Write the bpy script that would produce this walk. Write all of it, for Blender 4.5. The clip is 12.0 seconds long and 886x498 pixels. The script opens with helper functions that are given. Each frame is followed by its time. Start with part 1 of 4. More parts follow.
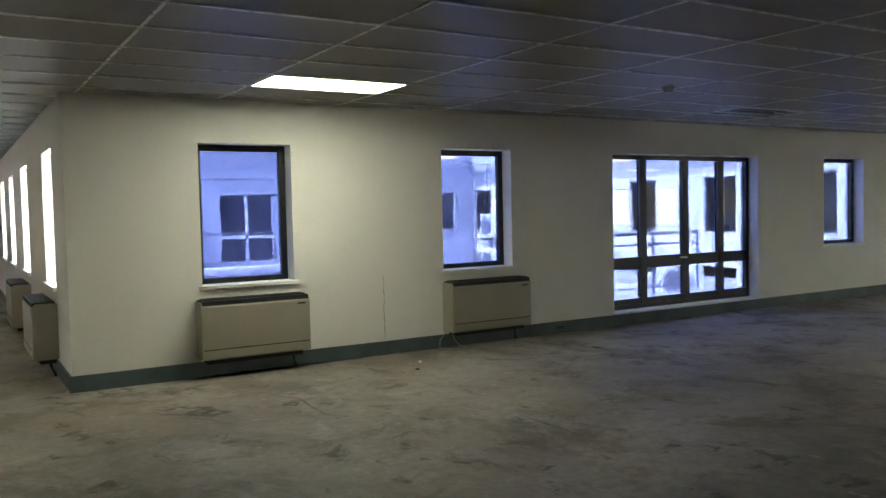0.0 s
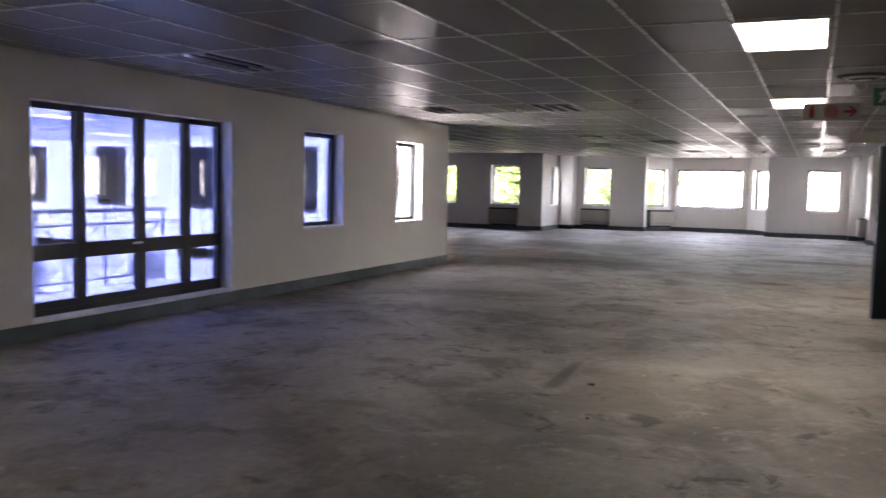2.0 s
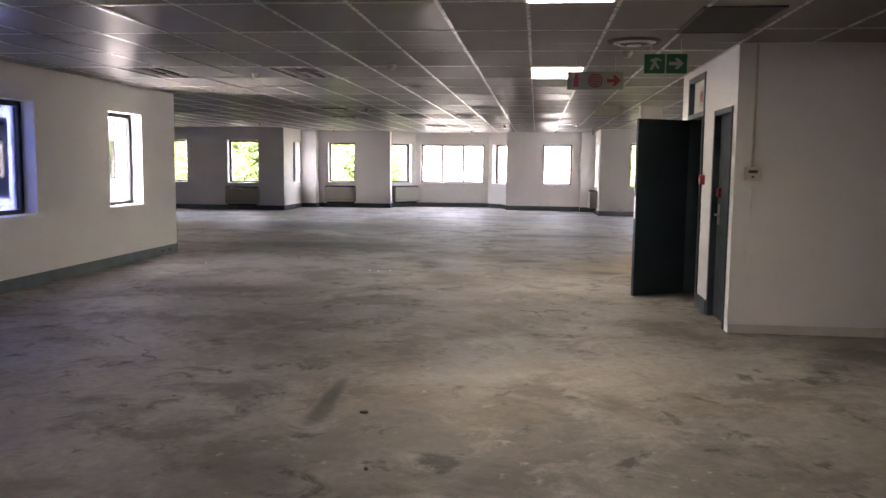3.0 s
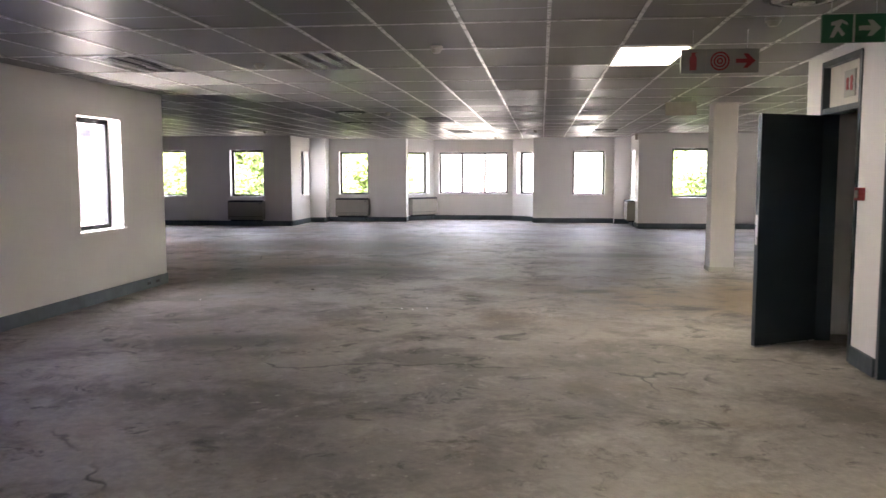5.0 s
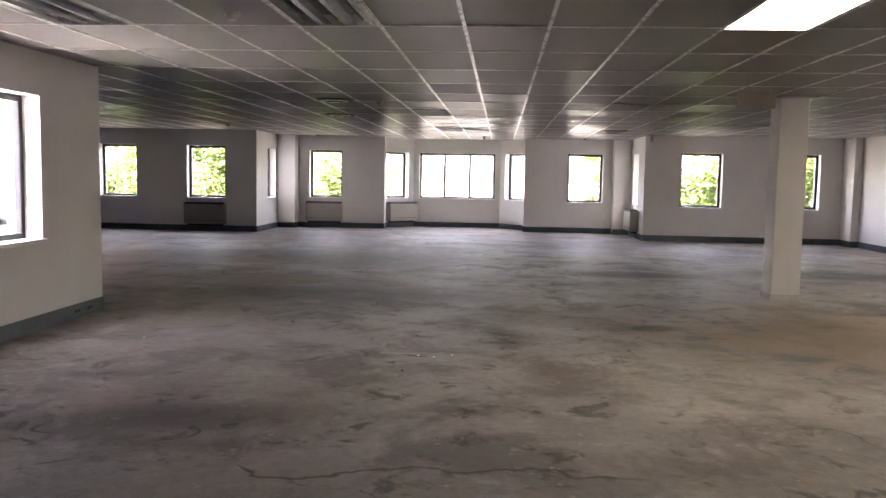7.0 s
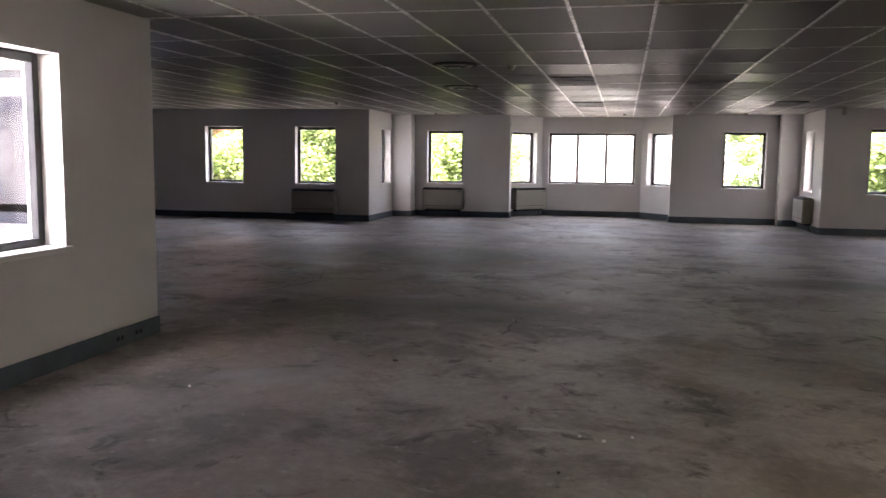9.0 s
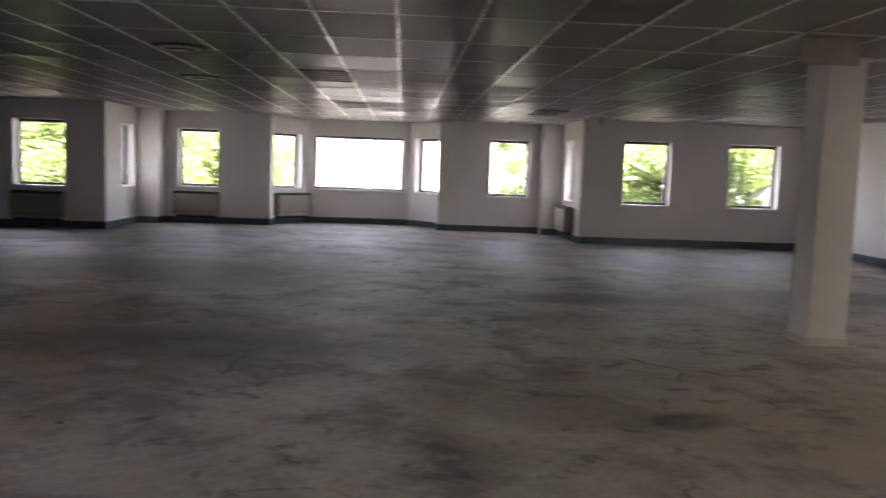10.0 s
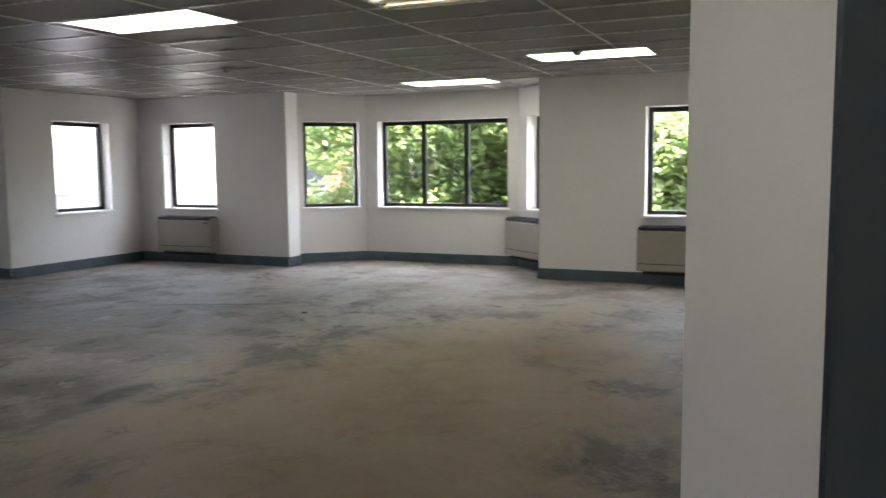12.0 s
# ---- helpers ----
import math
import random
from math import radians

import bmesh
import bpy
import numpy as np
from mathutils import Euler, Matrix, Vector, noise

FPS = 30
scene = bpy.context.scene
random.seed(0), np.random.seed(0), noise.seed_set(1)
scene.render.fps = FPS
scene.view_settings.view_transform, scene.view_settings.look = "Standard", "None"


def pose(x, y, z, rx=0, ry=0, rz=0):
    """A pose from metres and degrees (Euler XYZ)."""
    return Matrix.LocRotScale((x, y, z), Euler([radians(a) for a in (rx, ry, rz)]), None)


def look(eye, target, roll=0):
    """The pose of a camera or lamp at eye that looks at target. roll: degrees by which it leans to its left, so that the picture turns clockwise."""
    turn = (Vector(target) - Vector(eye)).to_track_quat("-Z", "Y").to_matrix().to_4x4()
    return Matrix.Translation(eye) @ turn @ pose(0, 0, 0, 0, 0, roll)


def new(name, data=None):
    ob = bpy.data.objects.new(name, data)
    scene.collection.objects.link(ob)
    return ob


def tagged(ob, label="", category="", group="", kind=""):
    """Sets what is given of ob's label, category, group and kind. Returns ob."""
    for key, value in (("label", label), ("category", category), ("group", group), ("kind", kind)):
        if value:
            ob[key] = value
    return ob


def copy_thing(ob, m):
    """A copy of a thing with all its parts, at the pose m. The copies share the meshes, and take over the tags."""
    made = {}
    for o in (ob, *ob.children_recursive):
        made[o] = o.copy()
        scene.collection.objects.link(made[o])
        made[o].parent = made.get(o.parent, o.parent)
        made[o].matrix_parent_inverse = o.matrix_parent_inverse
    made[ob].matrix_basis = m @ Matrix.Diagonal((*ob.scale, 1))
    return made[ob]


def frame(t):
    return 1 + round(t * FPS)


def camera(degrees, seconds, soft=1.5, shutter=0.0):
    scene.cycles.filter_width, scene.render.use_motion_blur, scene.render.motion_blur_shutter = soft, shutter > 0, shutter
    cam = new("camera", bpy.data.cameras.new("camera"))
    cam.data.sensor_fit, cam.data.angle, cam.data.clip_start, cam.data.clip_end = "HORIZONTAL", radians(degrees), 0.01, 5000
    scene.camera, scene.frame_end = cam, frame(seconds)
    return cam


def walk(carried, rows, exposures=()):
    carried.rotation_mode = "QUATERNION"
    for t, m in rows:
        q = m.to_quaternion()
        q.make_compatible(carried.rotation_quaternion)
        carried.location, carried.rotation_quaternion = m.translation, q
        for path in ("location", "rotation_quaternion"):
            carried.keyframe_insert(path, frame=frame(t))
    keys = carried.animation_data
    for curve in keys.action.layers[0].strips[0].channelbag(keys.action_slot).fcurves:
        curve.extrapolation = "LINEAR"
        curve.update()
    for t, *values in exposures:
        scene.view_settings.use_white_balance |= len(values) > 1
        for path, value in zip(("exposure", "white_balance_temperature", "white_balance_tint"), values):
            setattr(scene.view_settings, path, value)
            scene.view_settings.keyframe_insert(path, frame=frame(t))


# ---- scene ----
cam = camera(56.78, 12.0, soft=1.5, shutter=0.25)
PATH = [
    (0, (7.655, -0.873, 1.493), (5.946, 0.161, 1.401), -1.29),
    (0.4, (7.234, -0.606, 1.490), (5.514, 0.403, 1.341), -1.86),
    (0.5, (7.159, -0.529, 1.490), (5.445, 0.488, 1.328), -1.62),
    (1, (6.837, -0.026, 1.487), (5.210, 1.124, 1.318), -0.26),
    (1.5, (6.598, 0.506, 1.484), (5.379, 2.084, 1.334), 0.02),
    (2, (6.366, 1.098, 1.485), (5.544, 2.915, 1.327), 1.23),
    (2.5, (6.056, 1.776, 1.507), (5.640, 3.726, 1.346), 0.22),
    (3, (5.898, 2.381, 1.494), (5.676, 4.358, 1.288), 0.64),
    (5, (5.166, 4.539, 1.530), (4.929, 6.516, 1.344), -0.05),
    (5.5, (4.931, 5.166, 1.508), (4.709, 7.142, 1.294), 0.15),
    (6, (4.661, 5.698, 1.512), (4.497, 7.685, 1.352), -0.04),
    (6.5, (4.473, 6.258, 1.518), (4.353, 8.249, 1.366), -0.77),
    (7, (4.276, 6.819, 1.502), (4.138, 8.807, 1.325), 1.05),
    (9, (3.803, 9.179, 1.500), (3.379, 11.121, 1.278), 0.69),
    (9.2, (3.827, 9.400, 1.508), (3.338, 11.325, 1.275), 1.8),
    (9.5, (3.745, 9.736, 1.491), (3.280, 11.675, 1.339), 1.78),
    (10, (4.056, 10.377, 1.488), (4.161, 12.364, 1.290), 2.04),
    (10.5, (4.236, 10.909, 1.474), (4.825, 12.813, 1.309), 3.75),
    (11, (4.411, 11.428, 1.497), (5.658, 12.986, 1.365), -0.01),
    (11.5, (4.696, 11.915, 1.517), (6.306, 13.090, 1.348), 0.98),
    (12, (4.898, 12.390, 1.487), (6.721, 13.187, 1.284), -0.53),
]
EXPOSURE = [(0, 6.25, 7050, 7), (1, 6.3, 6850, 14), (1.6, 6.2, 6700, 27), (3, 6.45, 7050, 31), (5, 6.5, 7000, 29), (6.4, 6.5, 7050, 31), (7, 6.05, 7150, 31), (9, 5.3, 7100, 31), (10.5, 5.25, 6850, 26), (12, 5.0, 6450, 20)]
walk(cam, [(t, look(eye, target, roll)) for t, eye, target, roll in PATH], EXPOSURE)

# ---- world and sun ----
SUN_EL, SUN_ROT = 69, 166
world = bpy.data.worlds.new("sky")
world.use_nodes = True
scene.world = world
wt = world.node_tree
sky = wt.nodes.new("ShaderNodeTexSky")
sky.sky_type = "NISHITA"
sky.sun_disc = False
sky.sun_elevation, sky.sun_rotation = radians(SUN_EL), radians(SUN_ROT)
sky.air_density, sky.dust_density, sky.ozone_density = 1.0, 2.2, 0.3
wt.nodes["Background"].inputs[1].default_value = 0.15
# a hazy sky, half way to grey
grey = wt.nodes.new("ShaderNodeRGBToBW")
haze = wt.nodes.new("ShaderNodeMix")
haze.data_type = "RGBA"
haze.inputs[0].default_value = 0.6
wt.links.new(sky.outputs[0], grey.inputs[0])
wt.links.new(sky.outputs[0], haze.inputs[6])
wt.links.new(grey.outputs[0], haze.inputs[7])
wt.links.new(haze.outputs[2], wt.nodes["Background"].inputs[0])
sun = new("sun", bpy.data.lights.new("sun", "SUN"))
sun.data.energy, sun.data.angle, sun.data.color = 3.7, radians(0.6), (1.0, 0.95, 0.88)
az = radians(SUN_ROT)
sun_dir = Vector((math.sin(az) * math.cos(radians(SUN_EL)), math.cos(az) * math.cos(radians(SUN_EL)), math.sin(radians(SUN_EL))))
sun.matrix_world = look(sun_dir * 60, (0, 0, 0))

PANEL_LIGHT = 0.27
TUBE_LIGHT = 0.27

# ---- measures ----
H = 2.575          # ceiling
TOP, SILL = 2.175, 0.84
T = 0.30           # wall thickness
WEST = -17.0
TX, TY = 0.61, 1.21  # ceiling grid
GX, GY = 3.985, 11.62


# ---- materials ----
def mat(name, color, rough=0.6, metal=0.0, spec=0.5):
    m = bpy.data.materials.new(name)
    m.use_nodes = True
    b = m.node_tree.nodes["Principled BSDF"]
    b.inputs["Base Color"].default_value = (*color, 1)
    b.inputs["Roughness"].default_value = rough
    b.inputs["Metallic"].default_value = metal
    b.inputs["Specular IOR Level"].default_value = spec
    return m


class Nodes:
    """Short wiring for one material."""

    def __init__(self, m):
        self.t = m.node_tree
        self.b = self.t.nodes["Principled BSDF"]
        self.pos = self.t.nodes.new("ShaderNodeNewGeometry").outputs["Position"]

    def noise(self, scale, detail=4, rough=0.55, stretch=None, shift=0.0, distort=0.0):
        n = self.t.nodes.new("ShaderNodeTexNoise")
        n.inputs["Scale"].default_value, n.inputs["Detail"].default_value, n.inputs["Roughness"].default_value = scale, detail, rough
        n.inputs["Distortion"].default_value = distort
        mp = self.t.nodes.new("ShaderNodeMapping")
        mp.inputs["Location"].default_value = (shift, shift * 0.7, shift * 0.3)
        if stretch:
            mp.inputs["Scale"].default_value = stretch
        self.t.links.new(self.pos, mp.inputs[0])
        self.t.links.new(mp.outputs[0], n.inputs[0])
        return n.outputs["Fac"]

    def ramp(self, fac, a, b, va=0.0, vb=1.0):
        r = self.t.nodes.new("ShaderNodeMapRange")
        for k, v in zip((1, 2, 3, 4), (a, b, va, vb)):
            r.inputs[k].default_value = v
        self.t.links.new(fac, r.inputs[0])
        return r.outputs[0]

    def mix(self, fac, a, b, kind="MIX"):
        x = self.t.nodes.new("ShaderNodeMix")
        x.data_type, x.blend_type = "RGBA", kind
        for s, v in ((0, fac), (6, a), (7, b)):
            if isinstance(v, (tuple, list)):
                x.inputs[s].default_value = (*v, 1)
            elif isinstance(v, (int, float)):
                x.inputs[s].default_value = v
            else:
                self.t.links.new(v, x.inputs[s])
        return x.outputs[2]

    def color(self, v):
        self.t.links.new(v, self.b.inputs["Base Color"])

    def rough(self, v):
        self.t.links.new(v, self.b.inputs["Roughness"])

    def bump(self, h, strength, dist=0.01):
        n = self.t.nodes.new("ShaderNodeBump")
        n.inputs["Strength"].default_value, n.inputs["Distance"].default_value = strength, dist
        self.t.links.new(h, n.inputs["Height"])
        self.t.links.new(n.outputs[0], self.b.inputs["Normal"])

    def island(self):
        return self.t.nodes.new("ShaderNodeNewGeometry").outputs["Random Per Island"]

    def each(self):
        return self.t.nodes.new("ShaderNodeObjectInfo").outputs["Random"]


def worn(name, base, vary=0.12, rough=0.6, scale=1.5, metal=0.0, bump=0.1, grain=60):
    """Paint or metal with soft stains and fine grain."""
    m = mat(name, base, rough, metal)
    n = Nodes(m)
    dark, light = tuple(c * (1 - vary) for c in base), tuple(min(1, c * (1 + vary * 0.5)) for c in base)
    c = n.mix(n.ramp(n.noise(scale, 5), 0.3, 0.7), dark, light)
    n.color(c)
    n.rough(n.ramp(n.noise(scale * 4, 3, shift=7), 0.3, 0.7, rough * 0.88, min(1, rough * 1.12)))
    n.bump(n.noise(grain, 3), bump, 0.004)
    return m


M_WALL = worn("wall_paint", (0.74, 0.72, 0.69), 0.04, 0.62, 0.7, bump=0.12, grain=90)
M_OUT = worn("outer_render", (0.50, 0.50, 0.55), 0.08, 0.8, 0.9, bump=0.25, grain=50)
M_SILL = worn("sill_paint", (0.80, 0.79, 0.76), 0.06, 0.4, 3)
M_BASE = worn("slate_blue_paint_and_dark_backing", (0.075, 0.105, 0.12), 0.3, 0.5, 3, bump=0.1)
M_BASE_PALE = worn("cream_skirting_paint", (0.6, 0.57, 0.5), 0.12, 0.5, 3)
M_FRAME = worn("black_aluminium", (0.012, 0.013, 0.015), 0.2, 0.4, 5, bump=0.03)
M_DOOR = worn("dark_teal_gloss", (0.028, 0.045, 0.055), 0.15, 0.38, 2.5, bump=0.04, grain=30)
M_UNIT = worn("beige_enamel", (0.29, 0.265, 0.215), 0.06, 0.45, 3, bump=0.06, grain=160)
M_GRILLE = worn("black_plastic", (0.014, 0.015, 0.018), 0.2, 0.75, 6)
M_GROOVE = mat("groove_shadow_gap", (0.05, 0.047, 0.04), 0.8)
M_BADGE = worn("badge_dark", (0.03, 0.03, 0.035), 0.1, 0.35, 9)
M_GRID = worn("white_grid_enamel", (0.62, 0.61, 0.58), 0.06, 0.28, 4)
M_CHROME = worn("brushed_steel", (0.55, 0.55, 0.55), 0.1, 0.3, 8, metal=1.0)
M_SIGN_RED = worn("sign_red", (0.33, 0.025, 0.03), 0.1, 0.45, 8)
M_SIGN_GREEN = worn("sign_green", (0.01, 0.10, 0.05), 0.1, 0.4, 8)
M_SIGN_WHITE = worn("sign_white", (0.36, 0.36, 0.32), 0.05, 0.4, 8)
M_PLASTIC = worn("cream_plastic", (0.52, 0.47, 0.36), 0.08, 0.45, 10)
M_CABLE = worn("pale_cable", (0.35, 0.33, 0.28), 0.1, 0.5, 10)
M_DET = worn("detector_plastic", (0.45, 0.42, 0.35), 0.1, 0.5, 10)
M_DUCT = worn("dark_grille", (0.06, 0.058, 0.055), 0.25, 0.5, 6)
M_LOUVRE = worn("anodised_reflector", (0.75, 0.75, 0.73), 0.08, 0.22, 6, metal=0.6)
M_AC = worn("white_enamel", (0.8, 0.8, 0.78), 0.05, 0.4, 4)
M_RAIL = worn("steel_rail_paint", (0.12, 0.125, 0.15), 0.2, 0.45, 6)
M_DECK = worn("pale_roof_coating", (0.42, 0.42, 0.44), 0.2, 0.8, 0.8)
M_BARK = worn("bark", (0.11, 0.085, 0.06), 0.4, 0.9, 8, bump=0.6, grain=25)
M_GROUND = worn("grey_paving", (0.14, 0.137, 0.122), 0.4, 0.9, 0.3)
M_BRICK = worn("terracotta_render", (0.36, 0.17, 0.11), 0.15, 0.8, 1)
M_CAR = worn("car_paint", (0.55, 0.56, 0.58), 0.03, 0.2, 5, bump=0.0)
M_TYRE = worn("tyre_rubber", (0.02, 0.02, 0.02), 0.2, 0.8, 8)


def floor_material():
    m = mat("bare_screed", (0.3, 0.28, 0.25), 0.6)
    n = Nodes(m)
    big = n.noise(0.32, 5, 0.6, shift=3, distort=0.4)
    mid = n.noise(1.1, 9, 0.68, shift=9, distort=0.35)
    fine = n.noise(14, 8, 0.75, shift=2)
    c = n.mix(n.ramp(big, 0.38, 0.62), (0.215, 0.196, 0.172), (0.42, 0.382, 0.33))
    c = n.mix(n.ramp(mid, 0.49, 0.60, 0, 0.7), c, (0.135, 0.124, 0.112))
    c = n.mix(n.ramp(n.noise(3.3, 8, 0.7, shift=61, distort=0.6), 0.57, 0.65, 0, 0.8), c, (0.05, 0.046, 0.043))
    c = n.mix(n.ramp(n.noise(2.2, 9, 0.72, shift=21, distort=0.5), 0.55, 0.66, 0, 0.7), c, (0.40, 0.372, 0.33))
    c = n.mix(n.ramp(n.noise(0.55, 6, 0.6, shift=33), 0.50, 0.68, 0, 0.5), c, (0.28, 0.21, 0.135))
    c = n.mix(n.ramp(n.noise(11, 6, 0.6, shift=71), 0.64, 0.72, 0, 0.7), c, (0.48, 0.45, 0.40))
    c = n.mix(n.ramp(fine, 0.35, 0.65, 0.8, 0), c, n.mix(0.5, c, (0.10, 0.094, 0.086)))
    # hairline cracks and scraped lines
    v = n.t.nodes.new("ShaderNodeTexVoronoi")
    v.feature = "DISTANCE_TO_EDGE"
    v.inputs["Scale"].default_value = 0.33
    mp = n.t.nodes.new("ShaderNodeVectorMath")
    mp.operation = "ADD"
    wob = n.t.nodes.new("ShaderNodeTexNoise")
    wob.inputs["Scale"].default_value, wob.inputs["Detail"].default_value = 0.9, 6
    n.t.links.new(n.pos, wob.inputs[0])
    n.t.links.new(n.pos, mp.inputs[0])
    n.t.links.new(wob.outputs["Color"], mp.inputs[1])
    n.t.links.new(mp.outputs[0], v.inputs["Vector"])
    line = n.ramp(v.outputs["Distance"], 0.0, 0.006, 1, 0)
    gate = n.ramp(n.noise(0.5, 2, shift=50), 0.55, 0.62)
    both = n.t.nodes.new("ShaderNodeMath")
    both.operation = "MULTIPLY"
    n.t.links.new(line, both.inputs[0])
    n.t.links.new(gate, both.inputs[1])
    c = n.mix(both.outputs[0], c, (0.06, 0.055, 0.05))
    # single stains and scuffs: centre, half sizes, turn, colour, strength
    for x, y, rx, ry, turn, col, amount in (
            (5.82, 15.17, 0.34, 0.19, 10, (0.05, 0.05, 0.045), 0.9), (8.84, 16.5, 0.34, 0.15, 0, (0.06, 0.056, 0.05), 0.85),
            (10.95, 14.15, 0.12, 0.2, 30, (0.07, 0.062, 0.052), 0.8), (4.62, 7.4, 0.07, 0.5, 2, (0.06, 0.056, 0.052), 0.75),
            (1.45, 14.3, 0.5, 0.2, 20, (0.27, 0.265, 0.26), 0.6), (3.4, 13.62, 0.22, 0.03, 5, (0.42, 0.40, 0.36), 0.7),
            (6.5, 19.9, 1.3, 0.45, 3, (0.05, 0.047, 0.043), 0.6), (0.5, 21.5, 2.6, 1.2, 0, (0.06, 0.056, 0.05), 0.55),
            (12.05, 18.1, 0.05, 0.8, 24, (0.05, 0.047, 0.043), 0.7), (5.6, 8.2, 0.35, 0.45, 0, (0.33, 0.31, 0.27), 0.2),
            (9.3, 14.7, 3.4, 1.7, 0, (0.34, 0.25, 0.155), 0.7), (2.2, 11.6, 1.0, 0.35, 15, (0.09, 0.083, 0.078), 0.6), (2.2, 17.0, 1.8, 0.6, 4, (0.10, 0.092, 0.085), 0.6), (6.9, 13.9, 0.3, 0.12, 12, (0.11, 0.10, 0.09), 0.7),
            (9.5, 20.5, 1.6, 0.7, 0, (0.055, 0.05, 0.047), 0.6), (3.3, 2.64, 0.45, 0.015, 0, (0.07, 0.065, 0.06), 0.6)):
        mp = n.t.nodes.new("ShaderNodeMapping")
        mp.vector_type = "TEXTURE"
        mp.inputs["Location"].default_value = (x, y, 0)
        mp.inputs["Rotation"].default_value = (0, 0, radians(turn))
        mp.inputs["Scale"].default_value = (rx, ry, 1)
        n.t.links.new(n.pos, mp.inputs[0])
        ln = n.t.nodes.new("ShaderNodeVectorMath")
        ln.operation = "LENGTH"
        n.t.links.new(mp.outputs[0], ln.inputs[0])
        ad = n.t.nodes.new("ShaderNodeMath")
        ad.operation = "ADD"
        n.t.links.new(ln.outputs["Value"], ad.inputs[0])
        n.t.links.new(n.ramp(mid, 0.3, 0.7, -0.6, 0.6), ad.inputs[1])
        c = n.mix(n.ramp(ad.outputs[0], 0.6, 1.15, amount, 0), c, col)
    n.color(c)
    n.rough(n.ramp(mid, 0.35, 0.7, 0.55, 0.78))
    n.b.inputs['Specular IOR Level'].default_value = 0.24
    n.bump(n.mix(0.35, n.noise(3.0, 8, 0.7), n.noise(45, 4)), 0.4, 0.02)
    return m


def tile_material():
    m = mat("ceiling_tile", (0.6, 0.58, 0.54), 0.4)
    n = Nodes(m)
    r = n.island()
    c = n.mix(r, (0.185, 0.18, 0.168), (0.265, 0.257, 0.242))
    c = n.mix(n.ramp(n.noise(1.1, 5, shift=4), 0.5, 0.75, 0, 0.3), c, (0.20, 0.19, 0.17))
    n.color(c)
    n.rough(n.ramp(r, 0, 1, 0.34, 0.58))
    n.b.inputs['Specular IOR Level'].default_value = 0.055
    n.bump(n.noise(7, 4), 0.06, 0.01)
    return m


def leaf_material(name, a, b):
    m = mat(name, a, 0.55)
    n = Nodes(m)
    n.color(n.mix(n.island(), a, b))
    n.b.inputs["Transmission Weight"].default_value = 0.0
    tr = n.t.nodes.new("ShaderNodeBsdfTranslucent")
    tr.inputs[0].default_value = (b[0] * 1.4, b[1] * 1.5, b[2] * 1.1, 1)
    mx = n.t.nodes.new("ShaderNodeMixShader")
    mx.inputs[0].default_value = 0.5
    out = n.t.nodes["Material Output"]
    n.t.links.new(n.b.outputs[0], mx.inputs[1])
    n.t.links.new(tr.outputs[0], mx.inputs[2])
    n.t.links.new(mx.outputs[0], out.inputs[0])
    return m


def glass_material(name, tint, sheen=0.03):
    m = bpy.data.materials.new(name)
    m.use_nodes = True
    t = m.node_tree
    t.nodes.remove(t.nodes["Principled BSDF"])
    clear = t.nodes.new("ShaderNodeBsdfTransparent")
    clear.inputs[0].default_value = (*tint, 1)
    gloss = t.nodes.new("ShaderNodeBsdfGlossy")
    gloss.inputs["Roughness"].default_value = 0.02
    lw = t.nodes.new("ShaderNodeLayerWeight")
    pw = t.nodes.new("ShaderNodeMath")
    pw.operation = "POWER"
    pw.inputs[1].default_value = 4.0
    t.links.new(lw.outputs["Facing"], pw.inputs[0])
    fr = t.nodes.new("ShaderNodeMath")
    fr.operation = "MULTIPLY_ADD"
    fr.inputs[1].default_value, fr.inputs[2].default_value = 0.6, sheen
    t.links.new(pw.outputs[0], fr.inputs[0])
    mx = t.nodes.new("ShaderNodeMixShader")
    t.links.new(fr.outputs[0], mx.inputs[0])
    t.links.new(clear.outputs[0], mx.inputs[1])
    t.links.new(gloss.outputs[0], mx.inputs[2])
    t.links.new(mx.outputs[0], t.nodes["Material Output"].inputs[0])
    return m


def light_material(name, color, strength):
    m = mat(name, (0.8, 0.8, 0.8), 0.5)
    b = m.node_tree.nodes["Principled BSDF"]
    b.inputs["Emission Color"].default_value = (*color, 1)
    b.inputs["Emission Strength"].default_value = strength
    return m


M_FLOOR = floor_material()
M_TILE = tile_material()
M_GLASS = glass_material("clear_glass", (0.88, 0.90, 0.89))
M_FILM = glass_material("blue_film_glass", (0.13, 0.155, 0.245), 0.11)
M_TINT = mat("dark_tinted_glass", (0.05, 0.05, 0.07), 0.06)
M_LEAF = leaf_material("leaf_light", (0.10, 0.14, 0.05), (0.15, 0.20, 0.08))
M_LEAF2 = leaf_material("leaf_dark", (0.085, 0.125, 0.045), (0.135, 0.18, 0.07))
M_PANEL = light_material("led_diffuser", (0.97, 1.0, 0.82), PANEL_LIGHT)
M_TUBE = light_material("warm_tube", (1.0, 0.78, 0.42), TUBE_LIGHT)


# ---- mesh helpers ----
def thing(name, label, category, m=None, group="", kind=""):
    ob = new(name)
    ob.matrix_basis = m or Matrix()
    return tagged(ob, label, category, group, kind)


def mesh_of(name, bm, material):
    me = bpy.data.meshes.new(name)
    bm.to_mesh(me)
    bm.free()
    if material:
        me.materials.append(material)
    return me


def part(name, bm, material, parent=None, label=""):
    ob = new(name, mesh_of(name, bm, material))
    if parent:
        ob.parent = parent
    if label:
        ob["label"] = label
    return ob


